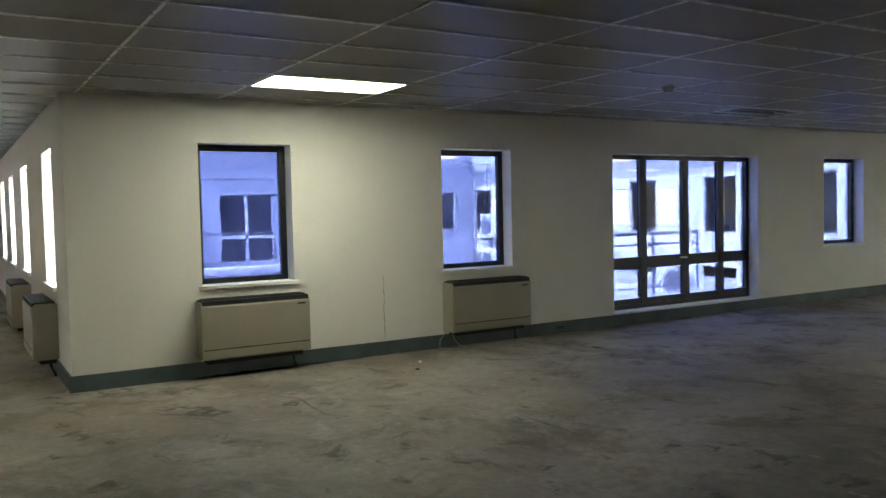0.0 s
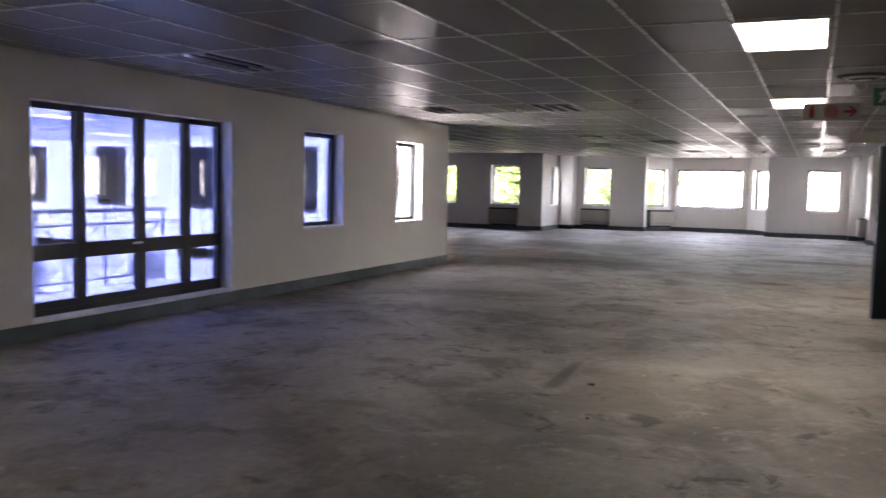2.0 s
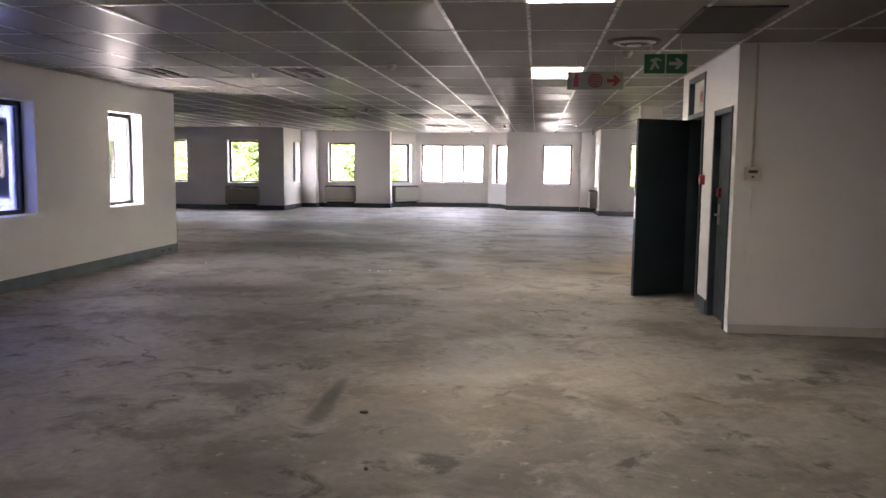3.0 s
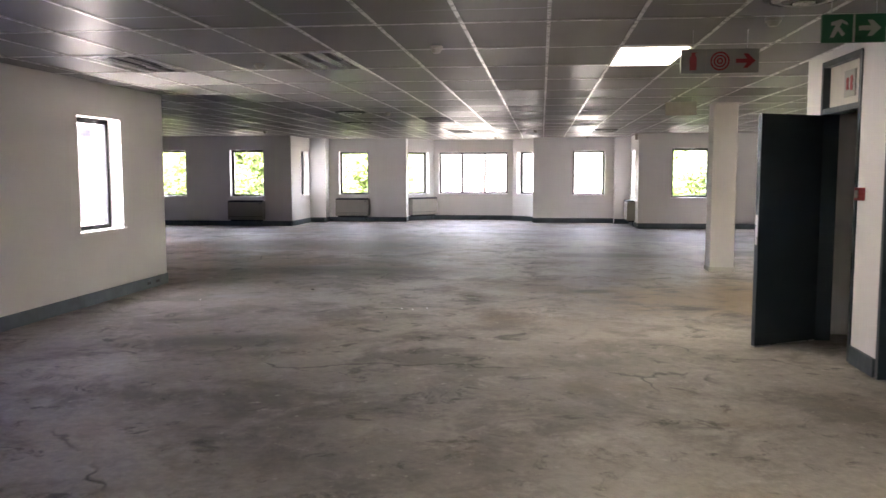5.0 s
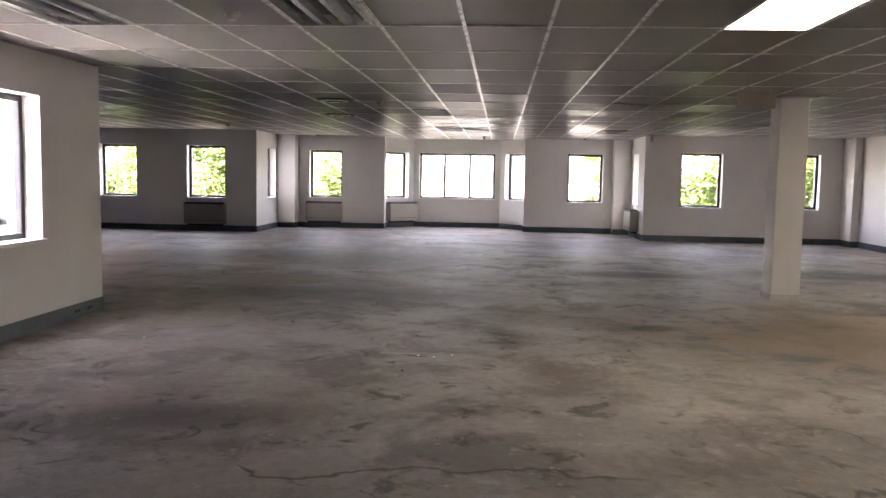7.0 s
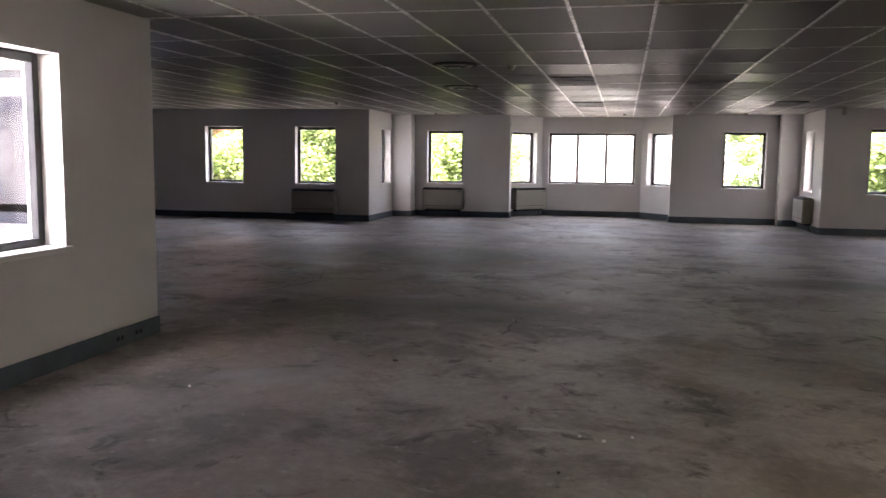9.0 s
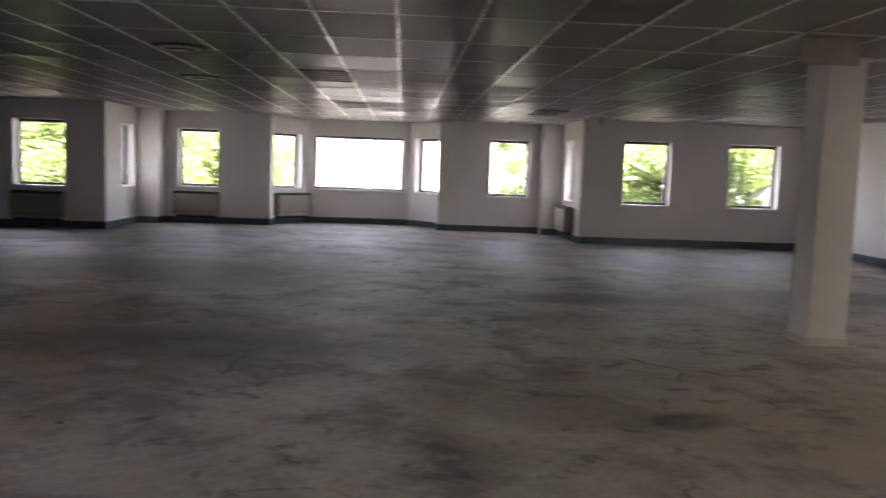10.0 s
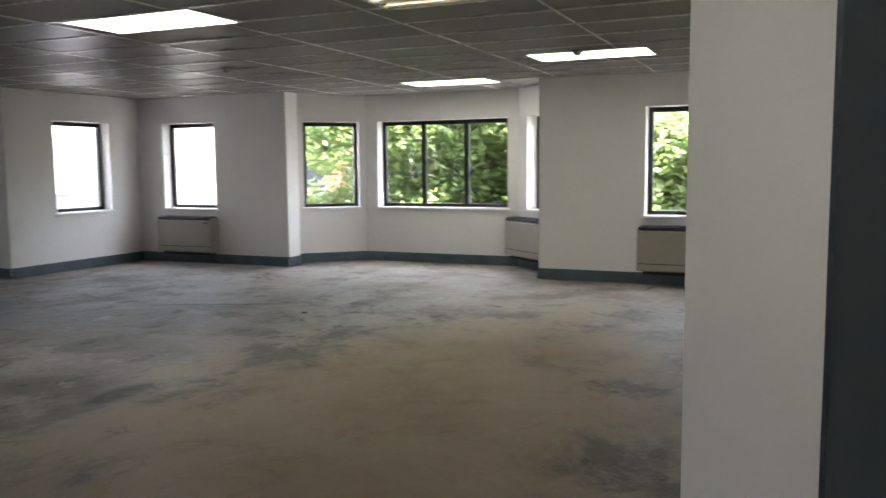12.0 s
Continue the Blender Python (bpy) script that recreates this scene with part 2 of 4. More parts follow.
def box(bm, x0, y0, z0, x1, y1, z1, bevel=0.0):
    made = bmesh.ops.create_cube(bm, size=1)["verts"]
    for v in made:
        v.co = Vector((x0 if v.co.x < 0 else x1, y0 if v.co.y < 0 else y1, z0 if v.co.z < 0 else z1))
    if bevel:
        edges = list({e for v in made for e in v.link_edges})
        bmesh.ops.bevel(bm, geom=edges, offset=bevel, segments=2, affect="EDGES", profile=0.6)
    return made


def boxed(*a, bevel=0.0):
    bm = bmesh.new()
    box(bm, *a, bevel=bevel)
    return bm


def tube(bm, pts, r, sides=8):
    """A round bar along points."""
    rings = []
    pts = [Vector(p) for p in pts]
    for i, p in enumerate(pts):
        d = (pts[min(i + 1, len(pts) - 1)] - pts[max(i - 1, 0)]).normalized()
        a = d.orthogonal().normalized() if abs(d.z) < 0.95 else Vector((1, 0, 0))
        a = (a - d * a.dot(d)).normalized()
        b = d.cross(a)
        rr = r[i] if isinstance(r, (list, tuple)) else r
        rings.append([bm.verts.new(p + rr * (math.cos(k * math.tau / sides) * a + math.sin(k * math.tau / sides) * b)) for k in range(sides)])
    for u, v in zip(rings, rings[1:]):
        for k in range(sides):
            bm.faces.new((u[k], u[(k + 1) % sides], v[(k + 1) % sides], v[k]))
    bm.faces.new(rings[0][::-1])
    bm.faces.new(rings[-1])


def disc(bm, r, z0, z1, r2=None, sides=28, at=(0, 0)):
    r2 = r if r2 is None else r2
    lo = [bm.verts.new((at[0] + r * math.cos(k * math.tau / sides), at[1] + r * math.sin(k * math.tau / sides), z0)) for k in range(sides)]
    hi = [bm.verts.new((at[0] + r2 * math.cos(k * math.tau / sides), at[1] + r2 * math.sin(k * math.tau / sides), z1)) for k in range(sides)]
    for k in range(sides):
        bm.faces.new((lo[k], lo[(k + 1) % sides], hi[(k + 1) % sides], hi[k]))
    bm.faces.new(lo[::-1])
    bm.faces.new(hi)


def seg_pose(p0, p1):
    """Origin at p0, x along the wall, y to the outside (right of p0 to p1)."""
    d = (Vector(p1) - Vector(p0))
    a = math.degrees(math.atan2(d.y, d.x))
    m = pose(p0[0], p0[1], 0, 0, 0, a)
    return m @ Matrix.Diagonal((1, -1, 1, 1)), d.length, a


def wall(name, p0, p1, openings=(), z0=0.0, z1=None, t=T, material=None):
    """A wall whose room face runs from p0 to p1 with the room on its left; openings (u0, u1, z0, z1) go through it."""
    z1 = H + 0.19 if z1 is None else z1
    m, length, a = seg_pose(p0, p1)
    us = sorted({0, length, *[o[k] for o in openings for k in (0, 1)]})
    zs = sorted({z0, z1, *[o[k] for o in openings for k in (2, 3)]})
    hole = lambda u, z: any(o[0] < u < o[1] and o[2] < z < o[3] for o in openings)
    bm = bmesh.new()
    V = lambda u, y, z: bm.verts.new(m @ Vector((u, y, z)))
    quad = lambda *c: bm.faces.new([V(*p) for p in c])
    solid = {}
    for i in range(len(us) - 1):
        for j in range(len(zs) - 1):
            solid[i, j] = not hole((us[i] + us[i + 1]) / 2, (zs[j] + zs[j + 1]) / 2)
    for (i, j), s in solid.items():
        if not s:
            continue
        u0, u1, a0, a1 = us[i], us[i + 1], zs[j], zs[j + 1]
        quad((u0, 0, a0), (u1, 0, a0), (u1, 0, a1), (u0, 0, a1))
        quad((u0, t, a0), (u0, t, a1), (u1, t, a1), (u1, t, a0))
        if not solid.get((i - 1, j)):
            quad((u0, 0, a0), (u0, 0, a1), (u0, t, a1), (u0, t, a0))
        if not solid.get((i + 1, j)):
            quad((u1, 0, a0), (u1, t, a0), (u1, t, a1), (u1, 0, a1))
        if not solid.get((i, j - 1)):
            quad((u0, 0, a0), (u0, t, a0), (u1, t, a0), (u1, 0, a0))
        if not solid.get((i, j + 1)):
            quad((u0, 0, a1), (u1, 0, a1), (u1, t, a1), (u0, t, a1))
    bmesh.ops.remove_doubles(bm, verts=bm.verts, dist=0.0005)
    bmesh.ops.recalc_face_normals(bm, faces=bm.faces)
    return tagged(part(name, bm, material or M_WALL), "white painted plaster wall", "wall", kind="structure")


count = {"window": 0, "door": 0, "wall": 0}


def frame_bars(bm, u0, u1, z0, z1, y0, y1, w, bevel=0.004):
    box(bm, u0, y0, z0, u0 + w, y1, z1, bevel)
    box(bm, u1 - w, y0, z0, u1, y1, z1, bevel)
    box(bm, u0 + w, y0, z0, u1 - w, y1, z0 + w, bevel)
    box(bm, u0 + w, y0, z1 - w, u1 - w, y1, z1, bevel)


def flipped(bm, m):
    """Local wall space into the room, with faces turned right way out."""
    bm.transform(m)
    bmesh.ops.recalc_face_normals(bm, faces=bm.faces)
    return bm


def window(p0, p1, u0, u1, z0=SILL, z1=TOP, panes=1, label="black aluminium framed window with white sill", handle=True, film=False):
    count["window"] += 1
    m, length, a = seg_pose(p0, p1)
    w = thing("window_%d" % count["window"], label, "window", kind="structure")
    d0, d1, fw = 0.165, 0.225, 0.062
    bm = bmesh.new()
    frame_bars(bm, u0 + 0.002, u1 - 0.002, z0 + 0.002, z1 - 0.002, d0, d1, fw)
    step = (u1 - u0) / panes
    for k in range(1, panes):
        box(bm, u0 + k * step - 0.036, d0, z0 + fw, u0 + k * step + 0.036, d1, z1 - fw, 0.004)
    fr = part("window_frame", flipped(bm, m), M_FRAME, w)
    for k in range(panes):
        a0, a1 = u0 + k * step + 0.03, u0 + (k + 1) * step - 0.03
        g = part("pane", flipped(boxed(a0, 0.195, z0 + 0.035, a1, 0.201, z1 - 0.035), m), M_FILM if film else M_GLASS, w, "blue tinted glass pane" if film else "clear glass pane")
        g.visible_shadow = film
    if handle:
        bm = bmesh.new()
        c = u0 + step / 2
        box(bm, c - 0.012, d0 - 0.02, z0 + 0.03, c + 0.012, d0 + 0.01, z0 + 0.05, 0.003)
        box(bm, c - 0.05, d0 - 0.03, z0 + 0.035, c + 0.05, d0 - 0.018, z0 + 0.047, 0.003)
        part("handle", flipped(bm, m), M_GRILLE, fr)
    bm = bmesh.new()
    box(bm, u0 + 0.003, -0.001, z0 + 0.001, u1 - 0.003, d0 - 0.001, z0 + 0.012, 0.0)
    box(bm, u0 - 0.035, -0.035, z0 - 0.026, u1 + 0.035, -0.002, z0 + 0.012, 0.006)
    part("window_sill", flipped(bm, m), M_SILL, w, "white painted sill")
    return w


def baseboard(p0, p1, h=0.145, material=None, t=0.022, label="slate blue painted skirting board"):
    m, length, a = seg_pose(p0, p1)
    bm = bmesh.new()
    box(bm, 0, -t, 0.001, length, -0.001, h, 0.005)
    return tagged(part("baseboard", flipped(bm, m), material or M_BASE), label, "skirting board", kind="structure")


def run(name, p0, p1, wins=(), base=True, openings=(), panes=1, film=False):
    """A wall with windows given by u0, u1 along it, and its skirting."""
    ops = [(a, b, SILL, TOP) for a, b in wins] + list(openings)
    ob = wall(name, p0, p1, ops)
    for a, b in wins:
        window(p0, p1, a, b, panes=panes, film=film)
    if base:
        baseboard(p0, p1)
    return ob


# ---- the shell ----
def south(y, a, b):
    """Spans along a wall that runs from y downwards."""
    return y - b, y - a


A0, A1 = (0, 15.33), (0, 0)
PD = south(15.33, 6.25, 9.01)
wins_a = [south(15.33, *w) for w in ((1.14, 2.04), (3.76, 4.69), (10.53, 11.55), (13.24, 14.2))]
wall("wall_court", A0, A1, [(a, b, SILL, TOP) for a, b in wins_a] + [(PD[0], PD[1], 0.165, TOP - 0.01)])
for k, (a, b) in enumerate(wins_a):
    window(A0, A1, a, b, film=k < 3)
baseboard((0, 15.33), (0, -0.022))

S0, S1 = (-T, 0), (WEST, 0)
wins_s = [(0.6, 1.5), (3.33, 4.27), (5.7, 6.6), (7.9, 8.8), (10.5, 11.4)]
run("wall_court_south", S0, S1, wins_s, base=False)
baseboard((0, 0), (WEST, 0))
N0, N1 = (WEST, 15.33), (-T, 15.33)
wins_n = [(x - WEST - 0.48, x - WEST + 0.48) for x in (-15.9, -13.3, -10.8, -8.3, -5.76, -3.2, -1.33)]
run("wall_court_north", N0, N1, wins_n, base=False, film=True)
baseboard((WEST, 15.33), (0, 15.33))

run("wall_far_west", (-1.94 - T, 27.37), (WEST, 27.37), [(0.51, 1.51), (2.84, 3.81), (5.3, 6.25)], base=False)
baseboard((-1.94, 27.37), (WEST, 27.37))
BS0, BS1 = (-1.94, 30.05), (-1.94, 27.37)
run("wall_far_west_return", BS0, BS1, [(0.9, 1.68)])
run("wall_far_recess_west", (1.0, 29.75), (-1.94, 29.75), [(1.2, 2.13)])
run("wall_far_recess_east", (7.78, 29.75), (4.91, 29.75), [(0.72, 1.68)])
run("wall_far_bay", (4.24, 31.11), (1.68, 31.11), [(0.16, 2.39)], panes=3)
L_SIDE = math.hypot(5.2 - 4.24, 31.11 - 30.05)
run("wall_far_bay_east", (5.2, 30.05), (4.24, 31.11), [(0.38, 1.22)])
run("wall_far_bay_west", (1.68, 31.11), (0.72, 30.05), [(0.2, 1.05)])
DS0, DS1 = (7.78, 27.36), (7.78, 30.05)
run("wall_far_east_return", DS0, DS1, [(0.84, 1.69)])
run("wall_far_east", (12.68, 27.36), (7.78 + T, 27.36), [(0.70, 1.78), (3.02, 4.02)], base=False)
baseboard((12.68, 27.36), (7.78, 27.36))
run("wall_east_step", (12.68, 22.19), (12.68, 27.66), [(0.83, 1.79)])
run("wall_east_jog", (15.13, 22.19), (12.68 + T, 22.19), [(0.615, 1.65)], base=False)
baseboard((15.13, 22.19), (12.68, 22.19))
run("wall_east_north", (15.13, 19.37), (15.13, 22.49), [(1.32, 2.32)])
run("wall_east_south", (15.13, 12.6), (15.13, 15.5), [(0.62, 1.55)])
run("wall_east_bay", (16.32, 16.17), (16.32, 18.70), [(0.17, 2.31)], panes=3)
run("wall_east_bay_south", (15.43, 15.12), (16.32, 16.17), [(0.32, 1.15)])
run("wall_east_bay_north", (16.32, 18.70), (15.43, 19.75), [(0.10, 0.97)])


def pilaster(name, x0, y0, x1, y1, label, base=True):
    p = tagged(part(name, boxed(x0, y0, 0, x1, y1, H - 0.001, bevel=0.006), M_WALL), label, "pilaster", kind="structure")
    return p


pilaster("wall_corner_pier_west", -1.94, 29.3, -1.45, 29.75, "white plastered corner pier")
pilaster("wall_corner_pier_mid", 7.33, 29.45, 7.78, 29.75, "white plastered corner pier")
pilaster("wall_corner_pier_east", 12.5, 26.7, 12.68, 27.36, "white plastered corner pier")
baseboard((-1.45, 29.3), (-1.94, 29.3))
baseboard((-1.45, 29.75), (-1.45, 29.278))
baseboard((7.78, 29.45), (7.33, 29.45))
baseboard((12.68, 26.7), (12.5, 26.7))
baseboard((12.5, 26.678), (12.5, 27.36))

# short returns of the bay openings
for i, (p, q) in enumerate((((4.91, 29.75), (4.91, 30.05)), ((1.0, 30.05), (1.0, 29.75)), ((15.13, 15.5), (15.43, 15.5)), ((15.43, 19.37), (15.13, 19.37)))):
    baseboard(p, q)

# plain walls that close the place
run("wall_west_south", (WEST, 0), (WEST, -7))
run("wall_south", (WEST, -7), (16, -7))
run("wall_south_east", (16, -7), (16, 9.96))
run("wall_west_north", (WEST, 27.37), (WEST, 15.33))

# core block with the two doors
wall("wall_core_south", (16, 9.96), (7.801, 9.96))
baseboard((16, 9.96), (7.65, 9.96), 0.085, M_BASE_PALE, 0.02, "cream painted skirting board")
DOOR1, DOOR2 = (10.09, 10.86), (11.38, 12.31)
core_w = wall("wall_core_west", (7.65, 9.961), (7.65, 12.73), [(DOOR1[0] - 9.961, DOOR1[1] - 9.961, 0, 2.05), (DOOR2[0] - 9.961, DOOR2[1] - 9.961, 0, 2.50)], t=0.15)
wall("wall_core_north", (7.801, 12.73), (15.13, 12.73), t=0.15)
baseboard((7.65, 10.88), (7.65, 11.36))
baseboard((7.65, 12.33), (7.65, 12.73))
# added backing behind the open door, coloured dark for the unlit space inside
wall("wall_core_dark_backing", (8.6, 10.3), (8.6, 12.57), t=0.1, material=M_BASE)

# ---- floor, ceiling, roof ----
ROOMS = [(WEST, -7, 16, 0), (0, 0, 16, 5.57), (0, 5.57, 16, 9.96), (0, 9.96, 15.13, 22.19), (WEST, 15.33, 0, 27.37), (0, 22.19, 12.68, 27.37),
         (-1.94, 27.37, 7.78, 29.75), (0.65, 29.75, 5.25, 31.11), (15.13, 15.05, 16.32, 19.8)]
bm = bmesh.new()
for x0, y0, x1, y1 in ROOMS:
    box(bm, x0 - 0.0, y0, -0.25, x1, y1, 0)
bmesh.ops.delete(bm, geom=[f for f in bm.faces if abs(f.normal.z) < 0.5], context="FACES")
tagged(part("floor", bm, M_FLOOR), "bare stained grey concrete screed floor", "floor", kind="structure")

LAMPS = [(0.93, 1.33), (5.79, 6.83), (5.80, 11.66), (9.48, 16.29), (14.7, 16.08), (12.83, 13.75), (0.93, -3.51)]
TUBES = (9.45, 13.83)
OFF = [(0.935, 11.62), (2.765, 11.62), (0.935, 6.78)]
rnd = random.Random(4)
bm = bmesh.new()
tiles, bars = bm, bmesh.new()
cut = [(x, y, x + TX, y + TY) for x, y in OFF]
for x0, y0, x1, y1 in ROOMS:
    gy = 1.33 if y1 < 5.6 else GY
    i0, i1 = math.floor((x0 - GX) / TX), math.ceil((x1 - GX) / TX)
    j0, j1 = math.floor((y0 - gy) / TY), math.ceil((y1 - gy) / TY)
    for i in range(i0, i1):
        for j in range(j0, j1):
            a, b = max(x0, GX + i * TX), min(x1, GX + (i + 1) * TX)
            c, d = max(y0, gy + j * TY), min(y1, gy + (j + 1) * TY)
            if b - a < 0.01 or d - c < 0.01:
                continue
            mx, my = (a + b) / 2, (c + d) / 2
            if any(q[0] < mx < q[2] and q[1] < my < q[3] for q in cut):
                continue
            z = H + 0.006 + rnd.uniform(0, 0.002)
            tx, ty = rnd.gauss(0, 0.006), rnd.gauss(0, 0.004)
            sag = rnd.uniform(0.0, 0.004)
            vs = [[tiles.verts.new((u, v, z + (u - mx) * tx + (v - my) * ty - (sag if (u == mx or v == my) and not (u in (a, b) and v in (c, d)) else 0) * (1 if u == mx and v == my else 0.4))) for u in (a, mx, b)] for v in (c, my, d)]
            for p in range(2):
                for q in range(2):
                    f = tiles.faces.new((vs[p][q], vs[p + 1][q], vs[p + 1][q + 1], vs[p][q + 1]))
                    f.smooth = True
    for i in range(i0, i1 + 1):
        x = GX + i * TX
        if x0 < x < x1:
            box(bars, x - 0.013, y0, H - 0.001, x + 0.013, y1, H + 0.012)
    for j in range(j0, j1 + 1):
        y = gy + j * TY
        if y0 < y < y1:
            box(bars, x0, y - 0.011, H + 0.0005, x1, y + 0.011, H + 0.012)
ceil = part("ceiling", tiles, M_TILE)
ceil.data.materials.append(M_GRID)
gm = mesh_of("grid", bars, None)
bm = bmesh.new()
bm.from_mesh(ceil.data)
n_tiles = len(bm.faces)
bm.from_mesh(gm)
bm.faces.ensure_lookup_table()
for f in bm.faces[n_tiles:]:
    f.material_index = 1
bm.to_mesh(ceil.data)
bm.free()
tagged(ceil, "grey vinyl-faced ceiling tiles in a white metal grid", "ceiling", kind="structure")
bm = bmesh.new()
for k, (x0, y0, x1, y1) in enumerate(ROOMS):
    box(bm, x0 - 0.31, y0 - 0.31, H + 0.20 + 0.004 * k, x1 + 0.31, y1 + 0.31, H + 0.5 + 0.004 * k)
tagged(part("roof", bm, M_OUT), "flat concrete roof slab over the office floor", "roof", kind="structure")
# plenum closure along the walls
for k, (p0, p1) in enumerate((((-T, 12.4), (-T, 0)), ((WEST, 15.03), (-T, 15.03)), ((-T, 0.3), (WEST, 0.3)))):
    m, length, a = seg_pose(p0, p1)
    bm = bmesh.new()
    box(bm, -0.3, 0.0, H + 0.06, length + 0.3, 0.12, H + 0.42)
    box(bm, -0.3, -0.02, H + 0.30, length + 0.3, 0.2, H + 0.52)
    tagged(part("trim", flipped(bm, m @ Matrix.Translation((0, 0.0, 0)) ), M_OUT), "white rendered eaves cornice round the courtyard", "cornice", kind="structure")


# ---- ceiling fittings ----
def led_panel(x, y):
    p = thing("ceiling_light", "lit white rectangular panel light set in the ceiling", "ceiling light", pose(x, y, H), "ceiling panel lights")
    bm = bmesh.new()
    for q in ((0.004, 0.004, TX - 0.004, 0.024), (0.004, TY - 0.024, TX - 0.004, TY - 0.004), (0.004, 0.024, 0.024, TY - 0.024), (TX - 0.024, 0.024, TX - 0.004, TY - 0.024)):
        box(bm, q[0], q[1], -0.006, q[2], q[3], 0.03, 0.002)
    part("frame", bm, M_GRID, p, "thin white frame")
    part("diffuser", boxed(0.024, 0.024, -0.003, TX - 0.024, TY - 0.024, 0.006), M_PANEL, p, "glowing white diffuser")
    return p


for x, y in LAMPS:
    led_panel(x, y)


def louvre_light(x, y, lit):
    label = "lit fluorescent fitting with bare warm tubes in the ceiling" if lit else "unlit fluorescent fitting with long metal reflectors in the ceiling"
    p = thing("ceiling_light", label, "ceiling light", pose(x, y, H - (0.022 if lit else 0)) @ Matrix.Diagonal((1, 1, 0.25 if lit else 1, 1)), "fluorescent fittings")
    bm = bmesh.new()
    box(bm, 0.004, 0.004, -0.006, TX - 0.004, 0.03, 0.08, 0.002)
    box(bm, 0.004, TY - 0.03, -0.006, TX - 0.004, TY - 0.004, 0.08, 0.002)
    box(bm, 0.004, 0.03, -0.006, 0.03, TY - 0.03, 0.08, 0.002)
    box(bm, TX - 0.03, 0.03, -0.006, TX - 0.004, TY - 0.03, 0.08, 0.002)
    part("frame", bm, M_GRID, p)
    part("backing", boxed(0.03, 0.03, 0.075, TX - 0.03, TY - 0.03, 0.085), M_DUCT, p)
    n = 3
    w = (TX - 0.06) / n
    for k in range(n):
        u = 0.03 + k * w
        bm = bmesh.new()
        for side in (0, 1):
            e = u + side * w
            inner = u + w * (0.3 if side == 0 else 0.7)
            vs = [bm.verts.new(c) for c in ((e, 0.03, 0.0), (e, TY - 0.03, 0.0), (inner, TY - 0.03, 0.008), (inner, 0.03, 0.008))]
            bm.faces.new(vs)
        geo = bmesh.ops.solidify(bm, geom=bm.faces[:], thickness=0.003)
        part("reflector", bm, M_LOUVRE, p)
        bm = bmesh.new()
        tube(bm, [(u + w / 2, 0.05, 0.045), (u + w / 2, TY - 0.05, 0.045)], 0.013, 10)
        part("tube", bm, M_TUBE if lit else M_GRILLE, p)
    return p


louvre_light(*TUBES, True)
louvre_light(-2.72, -2.3, True)
for x, y in OFF:
    louvre_light(x, y, False)


def detector(x, y):
    p = thing("smoke_detector", "cream plastic smoke detector on the ceiling", "smoke detector", pose(x, y, H), "smoke detectors")
    bm = bmesh.new()
    disc(bm, 0.055, -0.02, 0.006, 0.055)
    part("base", bm, M_DET, p)
    bm = bmesh.new()
    disc(bm, 0.03, -0.05, -0.0205, 0.048)
    part("head", bm, M_DET, p)
    return p


for x, y in ((2.44, 12.35), (4.28, 11.47), (2.47, 18.9), (5.01, 25.5), (3.79, 29.3), (-1.86, 25.0), (-0.75, 29.1), (12.4, 18.25), (12.76, 14.4), (6.5, 29.2), (6.73, 10.5), (2.3, 4.8)):
    detector(x, y)


def round_diffuser(x, y, r=0.27, label="round dark metal air diffuser in the ceiling"):
    p = thing("air_diffuser", label, "air vent", pose(x, y, H), "round air diffusers")
    for k, (ra, rb, z) in enumerate(((r, r * 0.86, -0.004), (r * 0.78, r * 0.62, -0.016), (r * 0.54, r * 0.34, -0.024))):
        bm = bmesh.new()
        n = 32
        rings = [[bm.verts.new((q * math.cos(i * math.tau / n), q * math.sin(i * math.tau / n), zz)) for i in range(n)] for q, zz in ((ra, z), (rb, z - 0.014), (rb, z + 0.03), (ra, z + 0.02))]
        for a, b in zip(rings, rings[1:] + rings[:1]):
            for i in range(n):
                bm.faces.new((a[i], a[(i + 1) % n], b[(i + 1) % n], b[i]))
        bmesh.ops.recalc_face_normals(bm, faces=bm.faces)
        part("ring", bm, M_DUCT if k != 1 else M_GRID, p)
    bm = bmesh.new()
    disc(bm, r * 0.28, -0.04, -0.012, r * 0.24)
    part("core", bm, M_GRID, p)
    bm = bmesh.new()
    disc(bm, r * 0.99, -0.002, 0.004)
    part("backing", bm, M_DUCT, p)
    return p


for x, y in ((1.84, 18.7), (1.35, 21.6), (6.72, 9.80)):
    round_diffuser(x, y, 0.27 if y > 10 else 0.235)


def grille(x, y, w, d, label, slats):
    p = thing("ceiling_vent", label, "air vent", pose(x, y, H), "ceiling vents")
    bm = bmesh.new()
    for q in ((0, 0, w, 0.025), (0, d - 0.025, w, d), (0, 0.025, 0.025, d - 0.025), (w - 0.025, 0.025, w, d - 0.025)):
        box(bm, q[0], q[1], -0.008, q[2], q[3], 0.02, 0.002)
    part("frame", bm, M_DUCT, p)
    part("backing", boxed(0.02, 0.02, 0.004, w - 0.02, d - 0.02, 0.012), M_GRILLE, p)
    for k in range(slats):
        y0 = 0.03 + (d - 0.06) * k / slats
        part("slat", boxed(0.025, y0, -0.005, w - 0.025, y0 + (d - 0.06) / slats * 0.55, 0.0), M_DUCT, p)
    return p


grille(7.0, 8.25, 0.56, 1.1, "dark return air grille in the ceiling", 26)
grille(2.80, 20.3, 0.58, 1.2, "dark slotted air grille in the ceiling", 5)
grille(2.80, 25.2, 0.58, 1.2, "dark slotted air grille in the ceiling", 5)
